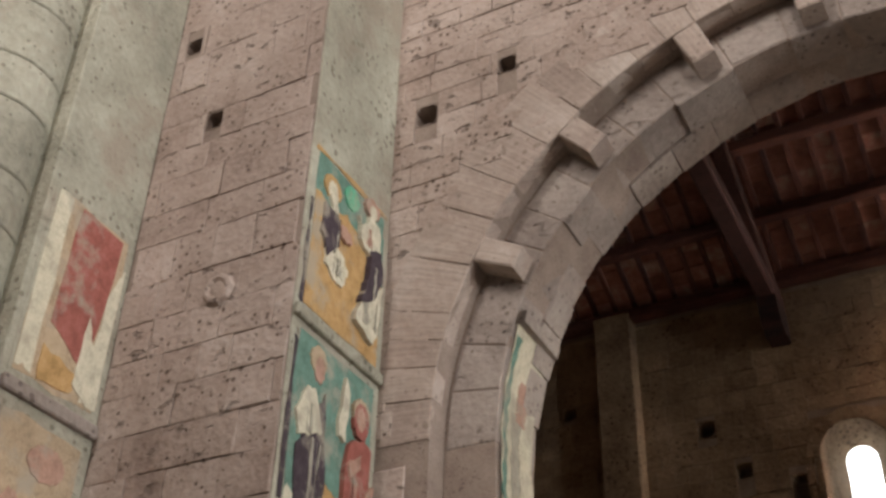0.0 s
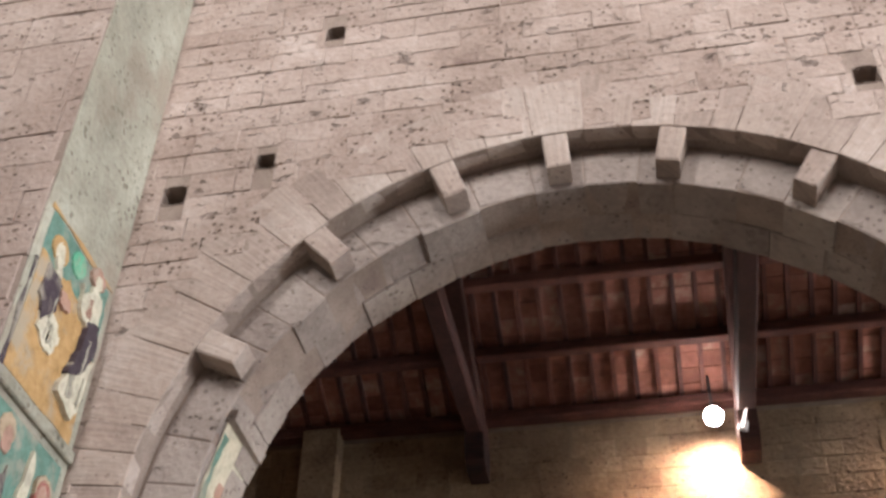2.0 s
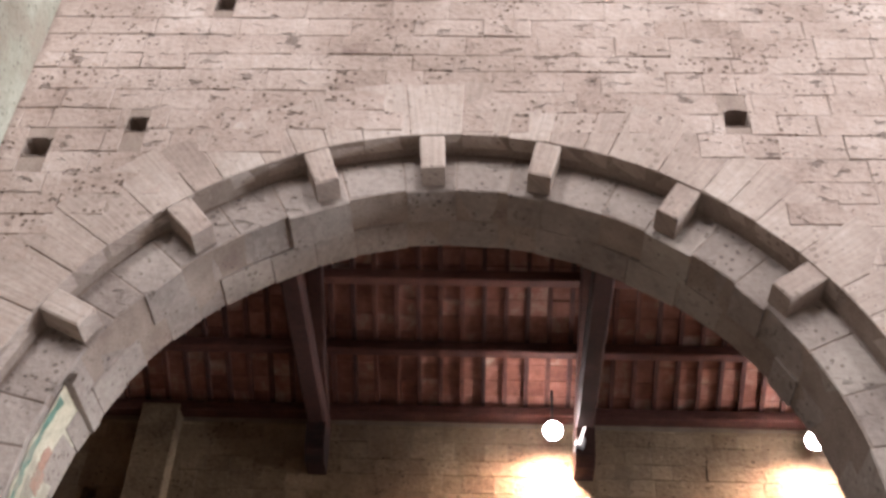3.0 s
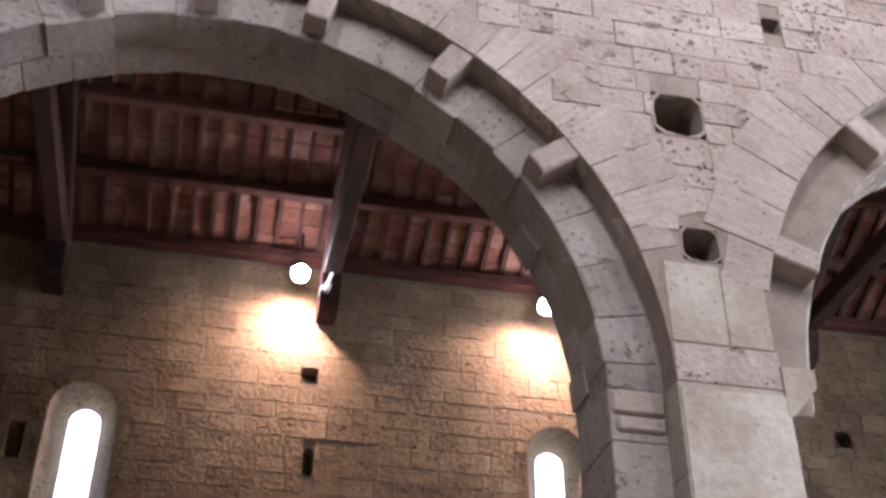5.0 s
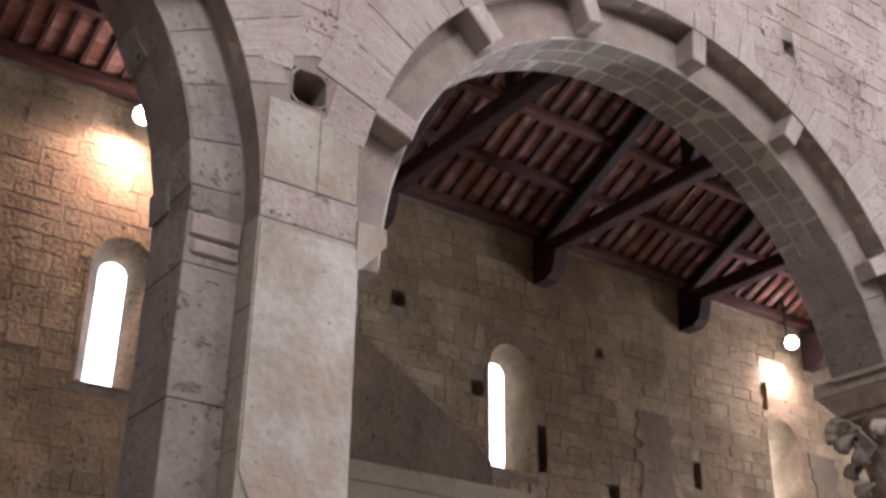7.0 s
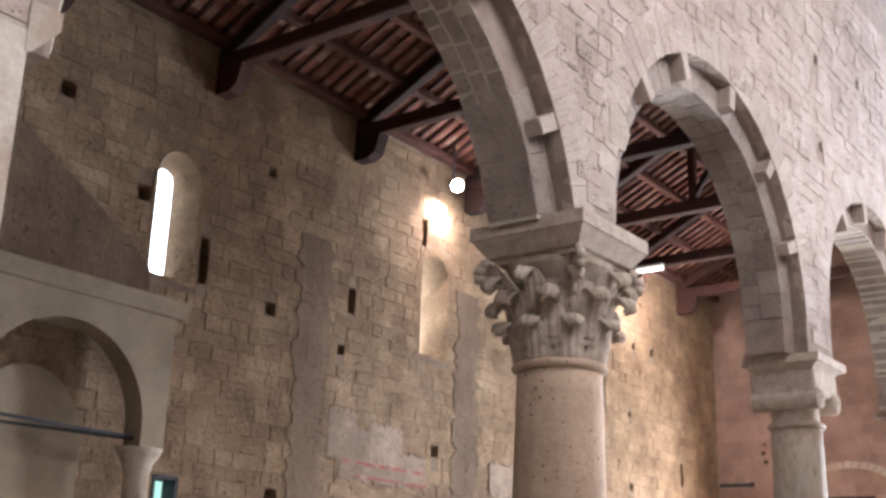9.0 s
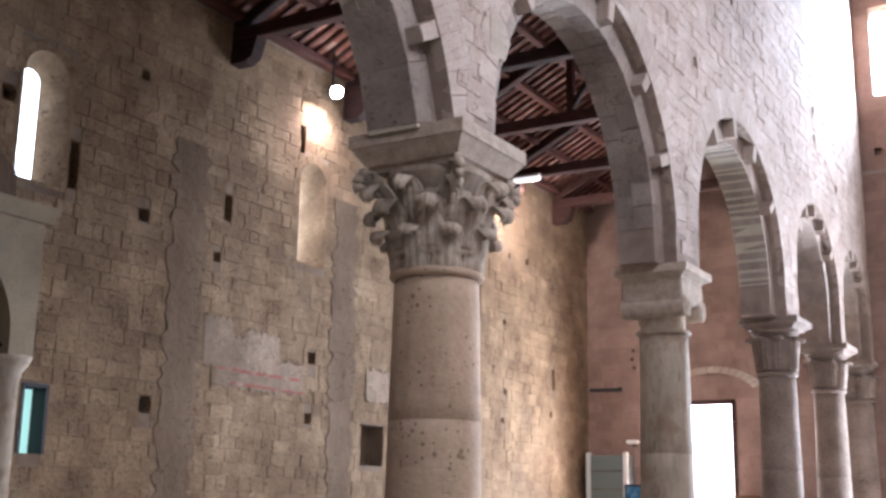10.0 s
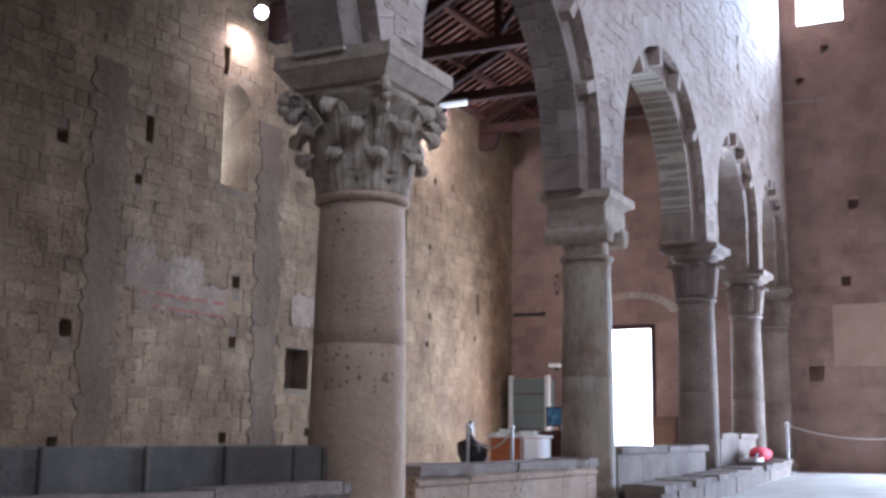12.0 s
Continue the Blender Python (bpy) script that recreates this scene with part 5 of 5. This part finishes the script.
for x in TRUSSES:
    tr = thing("roof_truss", "dark timber truss with tie beam, rafter and wall bracket", "truss", "aisle roof trusses")
    bm_ = bmesh.new()
    bar(bm_, (x, OUTER + 0.2, 11.43), (x, BACK - 0.3, 11.43), 0.30, 0.32, 0.03)
    part("tie_beam", bm_, M_WOOD, tr)
    bm_ = bmesh.new()
    bar(bm_, (x, OUTER + 0.1, roof_z(OUTER) - 0.32), (x, RIDGE, roof_z(RIDGE) - 0.32), 0.26, 0.28, 0.03)
    part("principal_rafter", bm_, M_WOOD, tr)
    bm_ = bmesh.new()
    pr_ = [(OUTER + 0.2, 10.72), (OUTER - 0.42, 10.72), (OUTER - 0.62, 10.84), (OUTER - 0.75, 11.27), (OUTER + 0.2, 11.27)]
    a_ = [bm_.verts.new((x - 0.16, py, pz)) for py, pz in pr_]
    b_ = [bm_.verts.new((x + 0.16, py, pz)) for py, pz in pr_]
    bm_.faces.new(a_)
    bm_.faces.new(b_[::-1])
    for q in range(5):
        bm_.faces.new((a_[q], b_[q], b_[(q + 1) % 5], a_[(q + 1) % 5]))
    bmesh.ops.recalc_face_normals(bm_, faces=bm_.faces)
    part("wall_bracket", bm_, M_WOOD, tr, "shaped timber bracket")
    bm_ = bmesh.new()
    bar(bm_, (x, 12.4, 11.5), (x, 12.4, roof_z(12.4) - 0.4), 0.2, 0.2, 0.02)
    part("post", bm_, M_WOOD, tr)
    bm_ = bmesh.new()
    bar(bm_, (x, 12.4, 11.7), (x, 10.2, roof_z(10.2) - 0.45), 0.16, 0.16, 0.02)
    part("strut", bm_, M_WOOD, tr)

# ---------------------------------------------------------------- floodlights under the eaves
M_LAMP = plain("lit_lamp_glass", (1, 1, 1), 0.3, 0, 110.0, (1.0, 0.90, 0.84))
# Glow for the reflector, standing for the lamplight that falls on it.
M_REFLECTOR = plain("lit_lamp_side", (1, 0.95, 0.9), 0.3, 0, 2.0, (1.0, 0.88, 0.8))
M_GREYMETAL = plain("grey_metal", (0.35, 0.34, 0.33), 0.45, 0.3)


def floodlight(x, z, y=16.2, watts=LIGHT_FLOOD, twin=True, aim=(-0.2, -1.3), colour=(1.0, 0.66, 0.47)):
    f = thing("floodlight", "small lit floodlight on a timber of the aisle roof", "floodlight", "aisle floodlights")
    bm = bmesh.new()
    box(bm, (x - 0.12, y - 0.10, z - 0.1), (x + 0.12, y + 0.06, z + 0.12), 0.02)
    part("housing", bm, M_IRON, f, "dark lamp housing")
    bm = bmesh.new()
    bmesh.ops.create_uvsphere(bm, u_segments=16, v_segments=10, radius=0.15, matrix=Matrix.Translation((x, y - 0.12, z - 0.02)))
    part("lamp_glass", bm, M_LAMP, f, "glaring white lamp", smooth=True)
    bm = bmesh.new()
    bar(bm, (x, y, z + 0.1), (x, y, roof_z(y)), 0.04, 0.04)
    part("stem", bm, M_IRON, f)
    if twin:
        bm = bmesh.new()
        bar(bm, (x + 0.40, y - 0.05, z - 0.34), (x + 0.56, y - 0.05, z + 0.14), 0.24, 0.16, 0.02)
        part("second_housing", bm, M_GREYMETAL, f, "tilted reflector box beside the lamp")
        # The reflector's face is made to glow, as if lit by the lamp.
        bm = bmesh.new()
        bar(bm, (x + 0.41, y - 0.15, z - 0.30), (x + 0.54, y - 0.15, z + 0.10), 0.18, 0.03)
        part("second_glass", bm, M_REFLECTOR, f, "reflector face with a glow for caught lamplight")
    spot("flood", (x, y - 0.05, z - 0.16), (x + aim[0], OUTER, z + aim[1]), watts, colour, 155, 0.9)
    return f


floodlight(1.07, 11.28)
floodlight(5.27, 11.21)
floodlight(21.47, 11.0, twin=False, aim=(0.1, -2.4), colour=(1.0, 0.84, 0.74))

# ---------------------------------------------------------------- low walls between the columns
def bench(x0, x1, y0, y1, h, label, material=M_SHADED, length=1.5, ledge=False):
    b = thing("low_wall", label, "low wall", "walls between columns")
    r = random.Random(int(x0 * 10))
    ends, x = h if isinstance(h, tuple) else (h, h), x0
    while x < x1 - 0.05:
        e = min(x1, x + length * r.uniform(0.7, 1.3))
        h = ends[0] + (ends[1] - ends[0]) * (x - x0) / (x1 - x0)
        foot = floor_z(x) - 0.03
        bm = bmesh.new()
        box(bm, (x + 0.002, y0 + r.uniform(-0.012, 0.012), foot), (e - 0.002, y1, h - 0.13), 0.008)
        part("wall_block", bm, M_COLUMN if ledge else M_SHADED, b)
        if ledge:
            bm = bmesh.new()
            box(bm, (x + 0.002, y0 - 0.035, h - 0.27), (e - 0.002, y0 + 0.02, h - 0.18), 0.02)
            part("moulding", bm, M_COLUMN, b, "rounded stone moulding")
        top = h + r.uniform(-0.025, 0.012)
        bm = bmesh.new()
        box(bm, (x + 0.006, y0 - r.uniform(0.03, 0.09), h - 0.13), (e - 0.006, y1 + 0.03, top), 0.0)
        bmesh.ops.subdivide_edges(bm, edges=list(bm.edges), cuts=3, use_grid_fill=True)
        for v in bm.verts:
            v.co += Vector((0.2, 1.0, 0.7)) * 0.035 * noise.noise(v.co * 4.1)
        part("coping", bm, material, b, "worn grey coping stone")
        x = e
    return b


bench(4.2, 11.5, 7.1, 7.48, 0.49, "low stone wall with worn coping before dark slabs")
bench(13.05, 19.75, 7.1, 7.8, 0.63, "low stone wall with worn coping and moulding", ledge=True)
bench(21.1, 27.5, 7.15, 7.8, 0.84, "low stone wall with worn grey coping")
bench(28.95, 33.0, 7.15, 7.8, 1.13, "higher low wall with worn grey coping")
bench(21.0, 33.4, 6.3, 7.0, (0.14, 0.46), "broad worn stone step along the columns", length=1.2)
slabs = thing("slab_screen", "row of upright dark stone slabs behind the low wall", "screen")
xs_ = [4.2, 5.3, 6.4, 7.25, 8.55, 9.75, 11.0, 11.6]
for xa_, xb_ in zip(xs_, xs_[1:]):
    bm_ = bmesh.new()
    box(bm_, (xa_ + 0.02, 7.55, floor_z(xa_) - 0.03), (xb_ - 0.02, 7.68, 0.89), 0.015)
    part("slab", bm_, M_SLAB, slabs)
    bm_ = bmesh.new()
    box(bm_, (xb_ - 0.035, 7.51, floor_z(xb_) - 0.03), (xb_ + 0.035, 7.73, 0.87), 0.012)
    part("slab_post", bm_, M_SLAB, slabs)

# ---------------------------------------------------------------- stonework of the walls
M_FACE = Matrix.Translation((0, FACE, 0))
nave_stones = [s for s in courses(WEST + 6, END, LOW, 14.6, 0.255, 0.46, NAVE_HOLES, 2) if clear_of_arches(*s) and not (3.1 < s[0] < 4.3 and s[1] < 6.05) and not (s[0] > 4.2 and s[1] < 5.75)]
lay(wall_arcade, nave_stones, M_FACE, 0.012, lambda u, z: -3.6 < u < 5.2 and 8.1 < z < 11.2, M_STONE, M_REST)
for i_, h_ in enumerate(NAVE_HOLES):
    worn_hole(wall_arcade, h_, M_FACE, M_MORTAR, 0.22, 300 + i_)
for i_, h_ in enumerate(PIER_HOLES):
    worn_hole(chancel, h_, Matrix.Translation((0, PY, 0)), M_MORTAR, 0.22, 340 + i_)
for i_, h_ in enumerate(OW_HOLES):
    worn_hole(wall_outer, h_, Matrix.Translation((0, OUTER, 0)), M_WALL2, 0.22, 360 + i_)
pier_stones = courses(PX2, PX, LOW, TOP, 0.36, 0.52, PIER_HOLES, 4)
lay(chancel, pier_stones, Matrix.Translation((0, PY, 0)), 0.012, lambda u, z: z < 13, M_STONE, M_REST)
out_stones = [s for s in courses(-8.0, END, LOW, 11.7, 0.29, 0.42, keepouts, 6)]
lay(wall_outer, out_stones, Matrix.Translation((0, OUTER, 0)), 0.015, lambda u, z: 7.5 < u < 15.5 and 6.4 < z < 9.8, M_WALL2, M_WALL2R)
end_stones = [s for s in courses(-OUTER, -3.0, 0.0, TOP, 0.32, 0.6, [(-DOOR[1] - 0.1, -DOOR[0] + 0.1, 0, DOOR[2] + 0.05), (-FW[1], -FW[0], FW[2], FW[3])] + [(-b, -a, c, d) for a, b, c, d in F_HOLES], 8)]
lay(facade, end_stones, Matrix.Translation((END, 0, 0)) @ Matrix.Rotation(-math.pi / 2, 4, "Z"), 0.005, lambda u, z: -6.95 < u < -3 and z < 14, mat("pink_block", [(0.17, 0.108, 0.085), (0.25, 0.165, 0.13), (0.32, 0.22, 0.18)], 1.0, 0.93, 0.7, 0.4, 12, 0.14, weather=0.2, chips=0.4), M_PINK)

# ---------------------------------------------------------------- loose things
desk = thing("reception_desk", "orange-brown counter with papers on its white top", "desk")
DZ = floor_z(29.6) - 0.02
M_ORANGE = mat("orange_wood", [(0.36, 0.10, 0.035), (0.46, 0.15, 0.06)], 2.0, 0.5, 0.1, spread=0.1, stretch=(1, 1, 6))
bm_ = bmesh.new()
box(bm_, (29.6, 12.75, DZ), (31.6, 13.72, 0.95), 0.02)
part("body", bm_, M_ORANGE, desk)
bm_ = bmesh.new()
box(bm_, (29.5, 12.68, 0.95), (31.68, 13.80, 1.02), 0.02)
part("top", bm_, plain("white_top", (0.75, 0.72, 0.7), 0.4), desk, "white top")
# The nave side is painted white to stand for the sunlight on it.
bm_ = bmesh.new()
box(bm_, (29.62, 12.732, DZ + 0.08), (31.58, 12.747, 0.93), 0.003)
part("white_front", bm_, plain("white_board", (0.82, 0.8, 0.78), 0.5), desk, "counter front whitened to stand for sunlight")
bm_ = bmesh.new()
box(bm_, (29.585, 12.78, DZ + 0.1), (29.597, 12.83, 0.93))
part("edge_strip", bm_, plain("pale_strip", (0.6, 0.55, 0.5), 0.5), desk)
for i_, (xx_, yy_, ww_) in enumerate(((29.7, 12.85, 0.22), (30.2, 12.9, 0.25), (29.75, 13.25, 0.3), (29.7, 13.6, 0.15), (30.8, 12.95, 0.3))):
    st = thing("paper_stack", "small stack of pale leaflets on the counter", "leaflets", "leaflets on the counter")
    bm_ = bmesh.new()
    box(bm_, (xx_, yy_, 1.02), (xx_ + 0.3, yy_ + ww_, 1.09 + 0.05 * (i_ % 3)), 0.01)
    part("sheets", bm_, plain("paper", (0.7, 0.68, 0.62), 0.8), st)
screen = thing("monitor", "small monitor with a blue picture", "monitor")
bm_ = bmesh.new()
box(bm_, (32.1, 12.25, 1.28), (32.16, 13.10, 1.86), 0.01)
part("frame", bm_, M_IRON, screen)
bm_ = bmesh.new()
box(bm_, (32.085, 12.3, 1.33), (32.1, 13.05, 1.81))
part("panel", bm_, mat("blue_picture", [(0.02, 0.04, 0.08), (0.05, 0.16, 0.3), (0.5, 0.6, 0.65)], 5.0, 0.3, 0), screen, "blue and white picture")
bm_ = bmesh.new()
box(bm_, (32.0, 12.5, 1.16), (32.2, 12.8, 1.18))
bar(bm_, (32.13, 12.65, 1.17), (32.13, 12.65, 1.32), 0.06, 0.06)
part("foot", bm_, M_IRON, screen)
bm_ = bmesh.new()
box(bm_, (31.9, 11.9, floor_z(31.9) - 0.02), (32.4, 13.2, 1.16), 0.02)
tagged(part("side_table", bm_, M_WOOD), "dark side table under the monitor", "table")
rack = thing("display_rack", "grey cabinet with pale uprights against the end wall", "rack")
bm_ = bmesh.new()
box(bm_, (36.9, 15.0, 0), (37.6, 16.35, 2.95), 0.02)
part("body", bm_, plain("grey_green", (0.11, 0.13, 0.12), 0.6), rack)
for yy_ in (14.92, 16.27):
    bm_ = bmesh.new()
    box(bm_, (36.85, yy_, 0), (37.0, yy_ + 0.16, 3.05), 0.01)
    part("upright", bm_, plain("pale_metal", (0.5, 0.5, 0.48), 0.4), rack, "pale metal upright")
for zz_ in (0.6, 1.2, 1.8, 2.4):
    bm_ = bmesh.new()
    box(bm_, (36.86, 15.08, zz_), (36.9, 16.26, zz_ + 0.05))
    part("shelf_edge", bm_, M_SLAB, rack)
bracket = thing("wall_bracket_bar", "dark iron bar fixed across the corner wall", "bracket")
bm_ = bmesh.new()
bar(bm_, (END - 0.25, 15.35, 5.22), (END - 0.25, 16.55, 5.24), 0.1, 0.12, 0.01)
part("bar", bm_, M_IRON, bracket)
bm_ = bmesh.new()
bar(bm_, (END - 0.25, 15.45, 5.3), (END, 15.45, 5.3), 0.06, 0.06)
part("arm", bm_, M_IRON, bracket)
kiosk = thing("tripod_stand", "black stand with draped equipment beside the wall", "stand")
bm_ = bmesh.new()
for q in range(3):
    a_ = 2 * math.pi * q / 3
    bar(bm_, (31.5 + 0.35 * math.cos(a_), 15.25 + 0.35 * math.sin(a_), floor_z(31.5)), (31.5, 15.25, 0.95), 0.05, 0.05)
part("legs", bm_, M_IRON, kiosk)
bm_ = bmesh.new()
bmesh.ops.create_icosphere(bm_, subdivisions=2, radius=0.34, matrix=Matrix.Translation((31.5, 15.2, 0.45)) @ Matrix.Diagonal((1, 1.25, 1.5, 1)))
for v in bm_.verts:
    v.co += v.normal * 0.22 * noise.noise(v.co * 4)
part("cover", bm_, M_IRON, kiosk)
bm_ = bmesh.new()
bar(bm_, (31.5, 15.25, 0.95), (31.5, 15.25, 1.42), 0.12, 0.12, 0.02)
part("head", bm_, M_IRON, kiosk)


def rope_between(bm, a, b, sag, r=0.035):
    a, b = Vector(a), Vector(b)
    pts = [a.lerp(b, i / 14) - Vector((0, 0, sag * 4 * (i / 14) * (1 - i / 14))) for i in range(15)]
    for p, q in zip(pts, pts[1:]):
        bar(bm, p, q + (q - p) * 0.05, r, r)


def stanchion(x, y):
    s = thing("rope_post", "pale metal barrier post with a round foot", "barrier post", "rope barrier")
    f = floor_z(x)
    bm = bmesh.new()
    lathe(bm, [(0.2, f), (0.2, f + 0.03), (0.06, f + 0.06), (0.04, f + 0.1)], 20, (x, y, 0))
    part("foot", bm, plain("post_metal", (0.5, 0.49, 0.48), 0.35, 0.4), s)
    bm = bmesh.new()
    lathe(bm, [(0.045, f + 0.08), (0.045, f + 1.38), (0.07, f + 1.4), (0.07, f + 1.46), (0.03, f + 1.5)], 16, (x, y, 0))
    part("post", bm, plain("post_pale", (0.5, 0.48, 0.46), 0.35, 0.2), s)
    return s


stanchion(35.2, 6.72)
stanchion(36.2, 2.3)
rope_ = thing("barrier_rope", "slack pale barrier rope between posts", "rope")
bm_ = bmesh.new()
rope_between(bm_, (35.2, 6.72, 1.4), (36.2, 2.3, 1.4), 0.38)
part("cord", bm_, plain("pale_rope", (0.55, 0.5, 0.45), 0.9), rope_)
stanchion(29.0, 14.15)
stanchion(27.6, 12.2)
rope2 = thing("barrier_rope", "slack pale rope in front of the counter", "rope")
bm_ = bmesh.new()
rope_between(bm_, (29.0, 14.15, 1.2), (27.6, 12.2, 1.15), 0.5)
part("cord", bm_, plain("pale_rope_too", (0.55, 0.5, 0.45), 0.9), rope2)
bag = thing("bag", "red cloth bag lying on the stone step", "bag")
bm_ = bmesh.new()
bmesh.ops.create_icosphere(bm_, subdivisions=3, radius=1.0, matrix=Matrix.Translation((31.2, 6.66, 0.44 + 0.17)) @ Matrix.Diagonal((0.75, 0.26, 0.19, 1)))
for v in bm_.verts:
    v.co += v.normal * 0.06 * noise.noise(v.co * 3.5)
    v.co.z = max(v.co.z, 0.432)
part("cloth", bm_, mat("red_cloth", [(0.45, 0.03, 0.05), (0.65, 0.06, 0.09)], 8.0, 0.8, 0.4), bag, smooth=True)
bm_ = bmesh.new()
rope_between(bm_, (30.6, 6.6, 0.62), (29.8, 6.5, 0.46), -0.06, 0.05)
part("strap", bm_, M_IRON, bag)
cloth = thing("folded_cloth", "pale folded cloth lying on the stone step", "cloth")
bm_ = bmesh.new()
box(bm_, (29.6, 6.42, 0.425), (30.5, 6.85, 0.52), 0.0)
bmesh.ops.subdivide_edges(bm_, edges=list(bm_.edges), cuts=4, use_grid_fill=True)
for v in bm_.verts:
    if v.co.z > 0.44:
        v.co += Vector((1, 1, 1)) * 0.05 * noise.noise(v.co * 4)
part("folds", bm_, mat("pale_cloth", [(0.38, 0.33, 0.29), (0.5, 0.44, 0.4)], 6.0, 0.9, 0.3), cloth, smooth=True)
chest = thing("wooden_chest", "dark brown wooden chest beside the doorway", "chest")
bm_ = bmesh.new()
box(bm_, (36.9, 10.56, 0), (37.7, 11.32, 1.55), 0.02)
part("body", bm_, M_BROWN, chest)
bm_ = bmesh.new()
box(bm_, (36.85, 10.5, 1.55), (37.72, 11.36, 1.66), 0.02)
part("lid", bm_, M_BROWN, chest)
bm_ = bmesh.new()
box(bm_, (36.885, 10.68, 0.3), (36.897, 11.2, 1.35), 0.004)
part("panel", bm_, M_BROWN, chest)
sconce = thing("wall_lamp", "small white lamp on a dark wall arm", "wall lamp")
bm_ = bmesh.new()
bar(bm_, (END - 0.3, 14.95, 3.3), (END + 0.01, 14.95, 3.3), 0.06, 0.07)
part("arm", bm_, M_IRON, sconce)
bm_ = bmesh.new()
box(bm_, (END - 0.45, 14.75, 3.36), (END - 0.2, 15.15, 3.48), 0.02)
part("head", bm_, plain("lamp_white", (0.8, 0.78, 0.75), 0.4), sconce, "white lamp head")
M_TUBE = plain("white_tube", (0.9, 0.88, 0.85), 0.4, 0, 0.9, (1.0, 0.93, 0.85))
for tx_, ty0_, ty1_, tz_ in ((31.0, 15.3, 16.2, 11.12), (22.7, 15.7, 16.3, 10.9)):
    tube = thing("tube_light", "white tube light fixed near the eaves", "tube light", "tube lights")
    bm_ = bmesh.new()
    box(bm_, (tx_, ty0_, tz_), (tx_ + 0.15, ty1_, tz_ + 0.13), 0.02)
    part("tube", bm_, M_TUBE, tube)
    bm_ = bmesh.new()
    box(bm_, (tx_ - 0.02, ty0_ - 0.02, tz_ + 0.13), (tx_ + 0.17, ty1_ + 0.5, tz_ + 0.2), 0.01)
    part("batten", bm_, M_GREYMETAL, tube)
    if tx_ > 25:
        area("tube_glow", (tx_ + 0.07, (ty0_ + ty1_) / 2, tz_ - 0.03), (tx_ + 5.5, 13.0, 3.5), 0.14, ty1_ - ty0_, LIGHT_TUBE, (1.0, 0.82, 0.68))

# scraps of old wall painting on the aisle wall
scraps = thing("fresco", "scraps of faded fresco with two red border lines", "fresco", "wall paintings")
rs_ = random.Random(21)


def scrap(name, x0, x1, z0, z1, material, lift, rag):
    bm = bmesh.new()
    ragged(bm, x0, x1, z0, z1, 26, rag, OUTER - 0.032 - lift, rs_, across=True)
    part(name, bm, material, scraps)


P_SCRAP = mat("old_plaster", [(0.17, 0.12, 0.085), (0.25, 0.185, 0.135), (0.36, 0.28, 0.21)], 2.6, 0.95, 0.8, 0.4, 8, fine=18, relief=0.04, stain=(0.19, 0.14, 0.1), stain_at=0.52, stain_scale=2.2, weather=0.2, chips=0.5)
for i_, (xa_, xb_, za_, zb_) in enumerate(((18.0, 18.9, 3.95, 5.0), (18.6, 19.8, 3.85, 4.65), (19.4, 20.5, 3.75, 4.85), (20.3, 21.4, 3.6, 4.3), (18.4, 20.6, 3.55, 3.95), (24.0, 25.2, 3.7, 4.5), (25.0, 26.4, 3.6, 4.2))):
    scrap("plaster_scrap", xa_, xb_, za_, zb_, P_SCRAP, 0.0015 * i_, 0.07)
scrap("red_line", 18.5, 21.3, 3.90, 3.96, P_RED, 0.014, 0.015)
scrap("red_line", 18.9, 21.4, 3.62, 3.67, P_RED, 0.014, 0.015)

# ---------------------------------------------------------------- the plan's units become metres
shrink = Matrix.Scale(UNIT, 4)
for me_ in bpy.data.meshes:
    me_.transform(shrink)
for ob_ in scene.objects:
    if ob_.type in ("MESH", "EMPTY"):
        ob_.location = ob_.location * UNIT
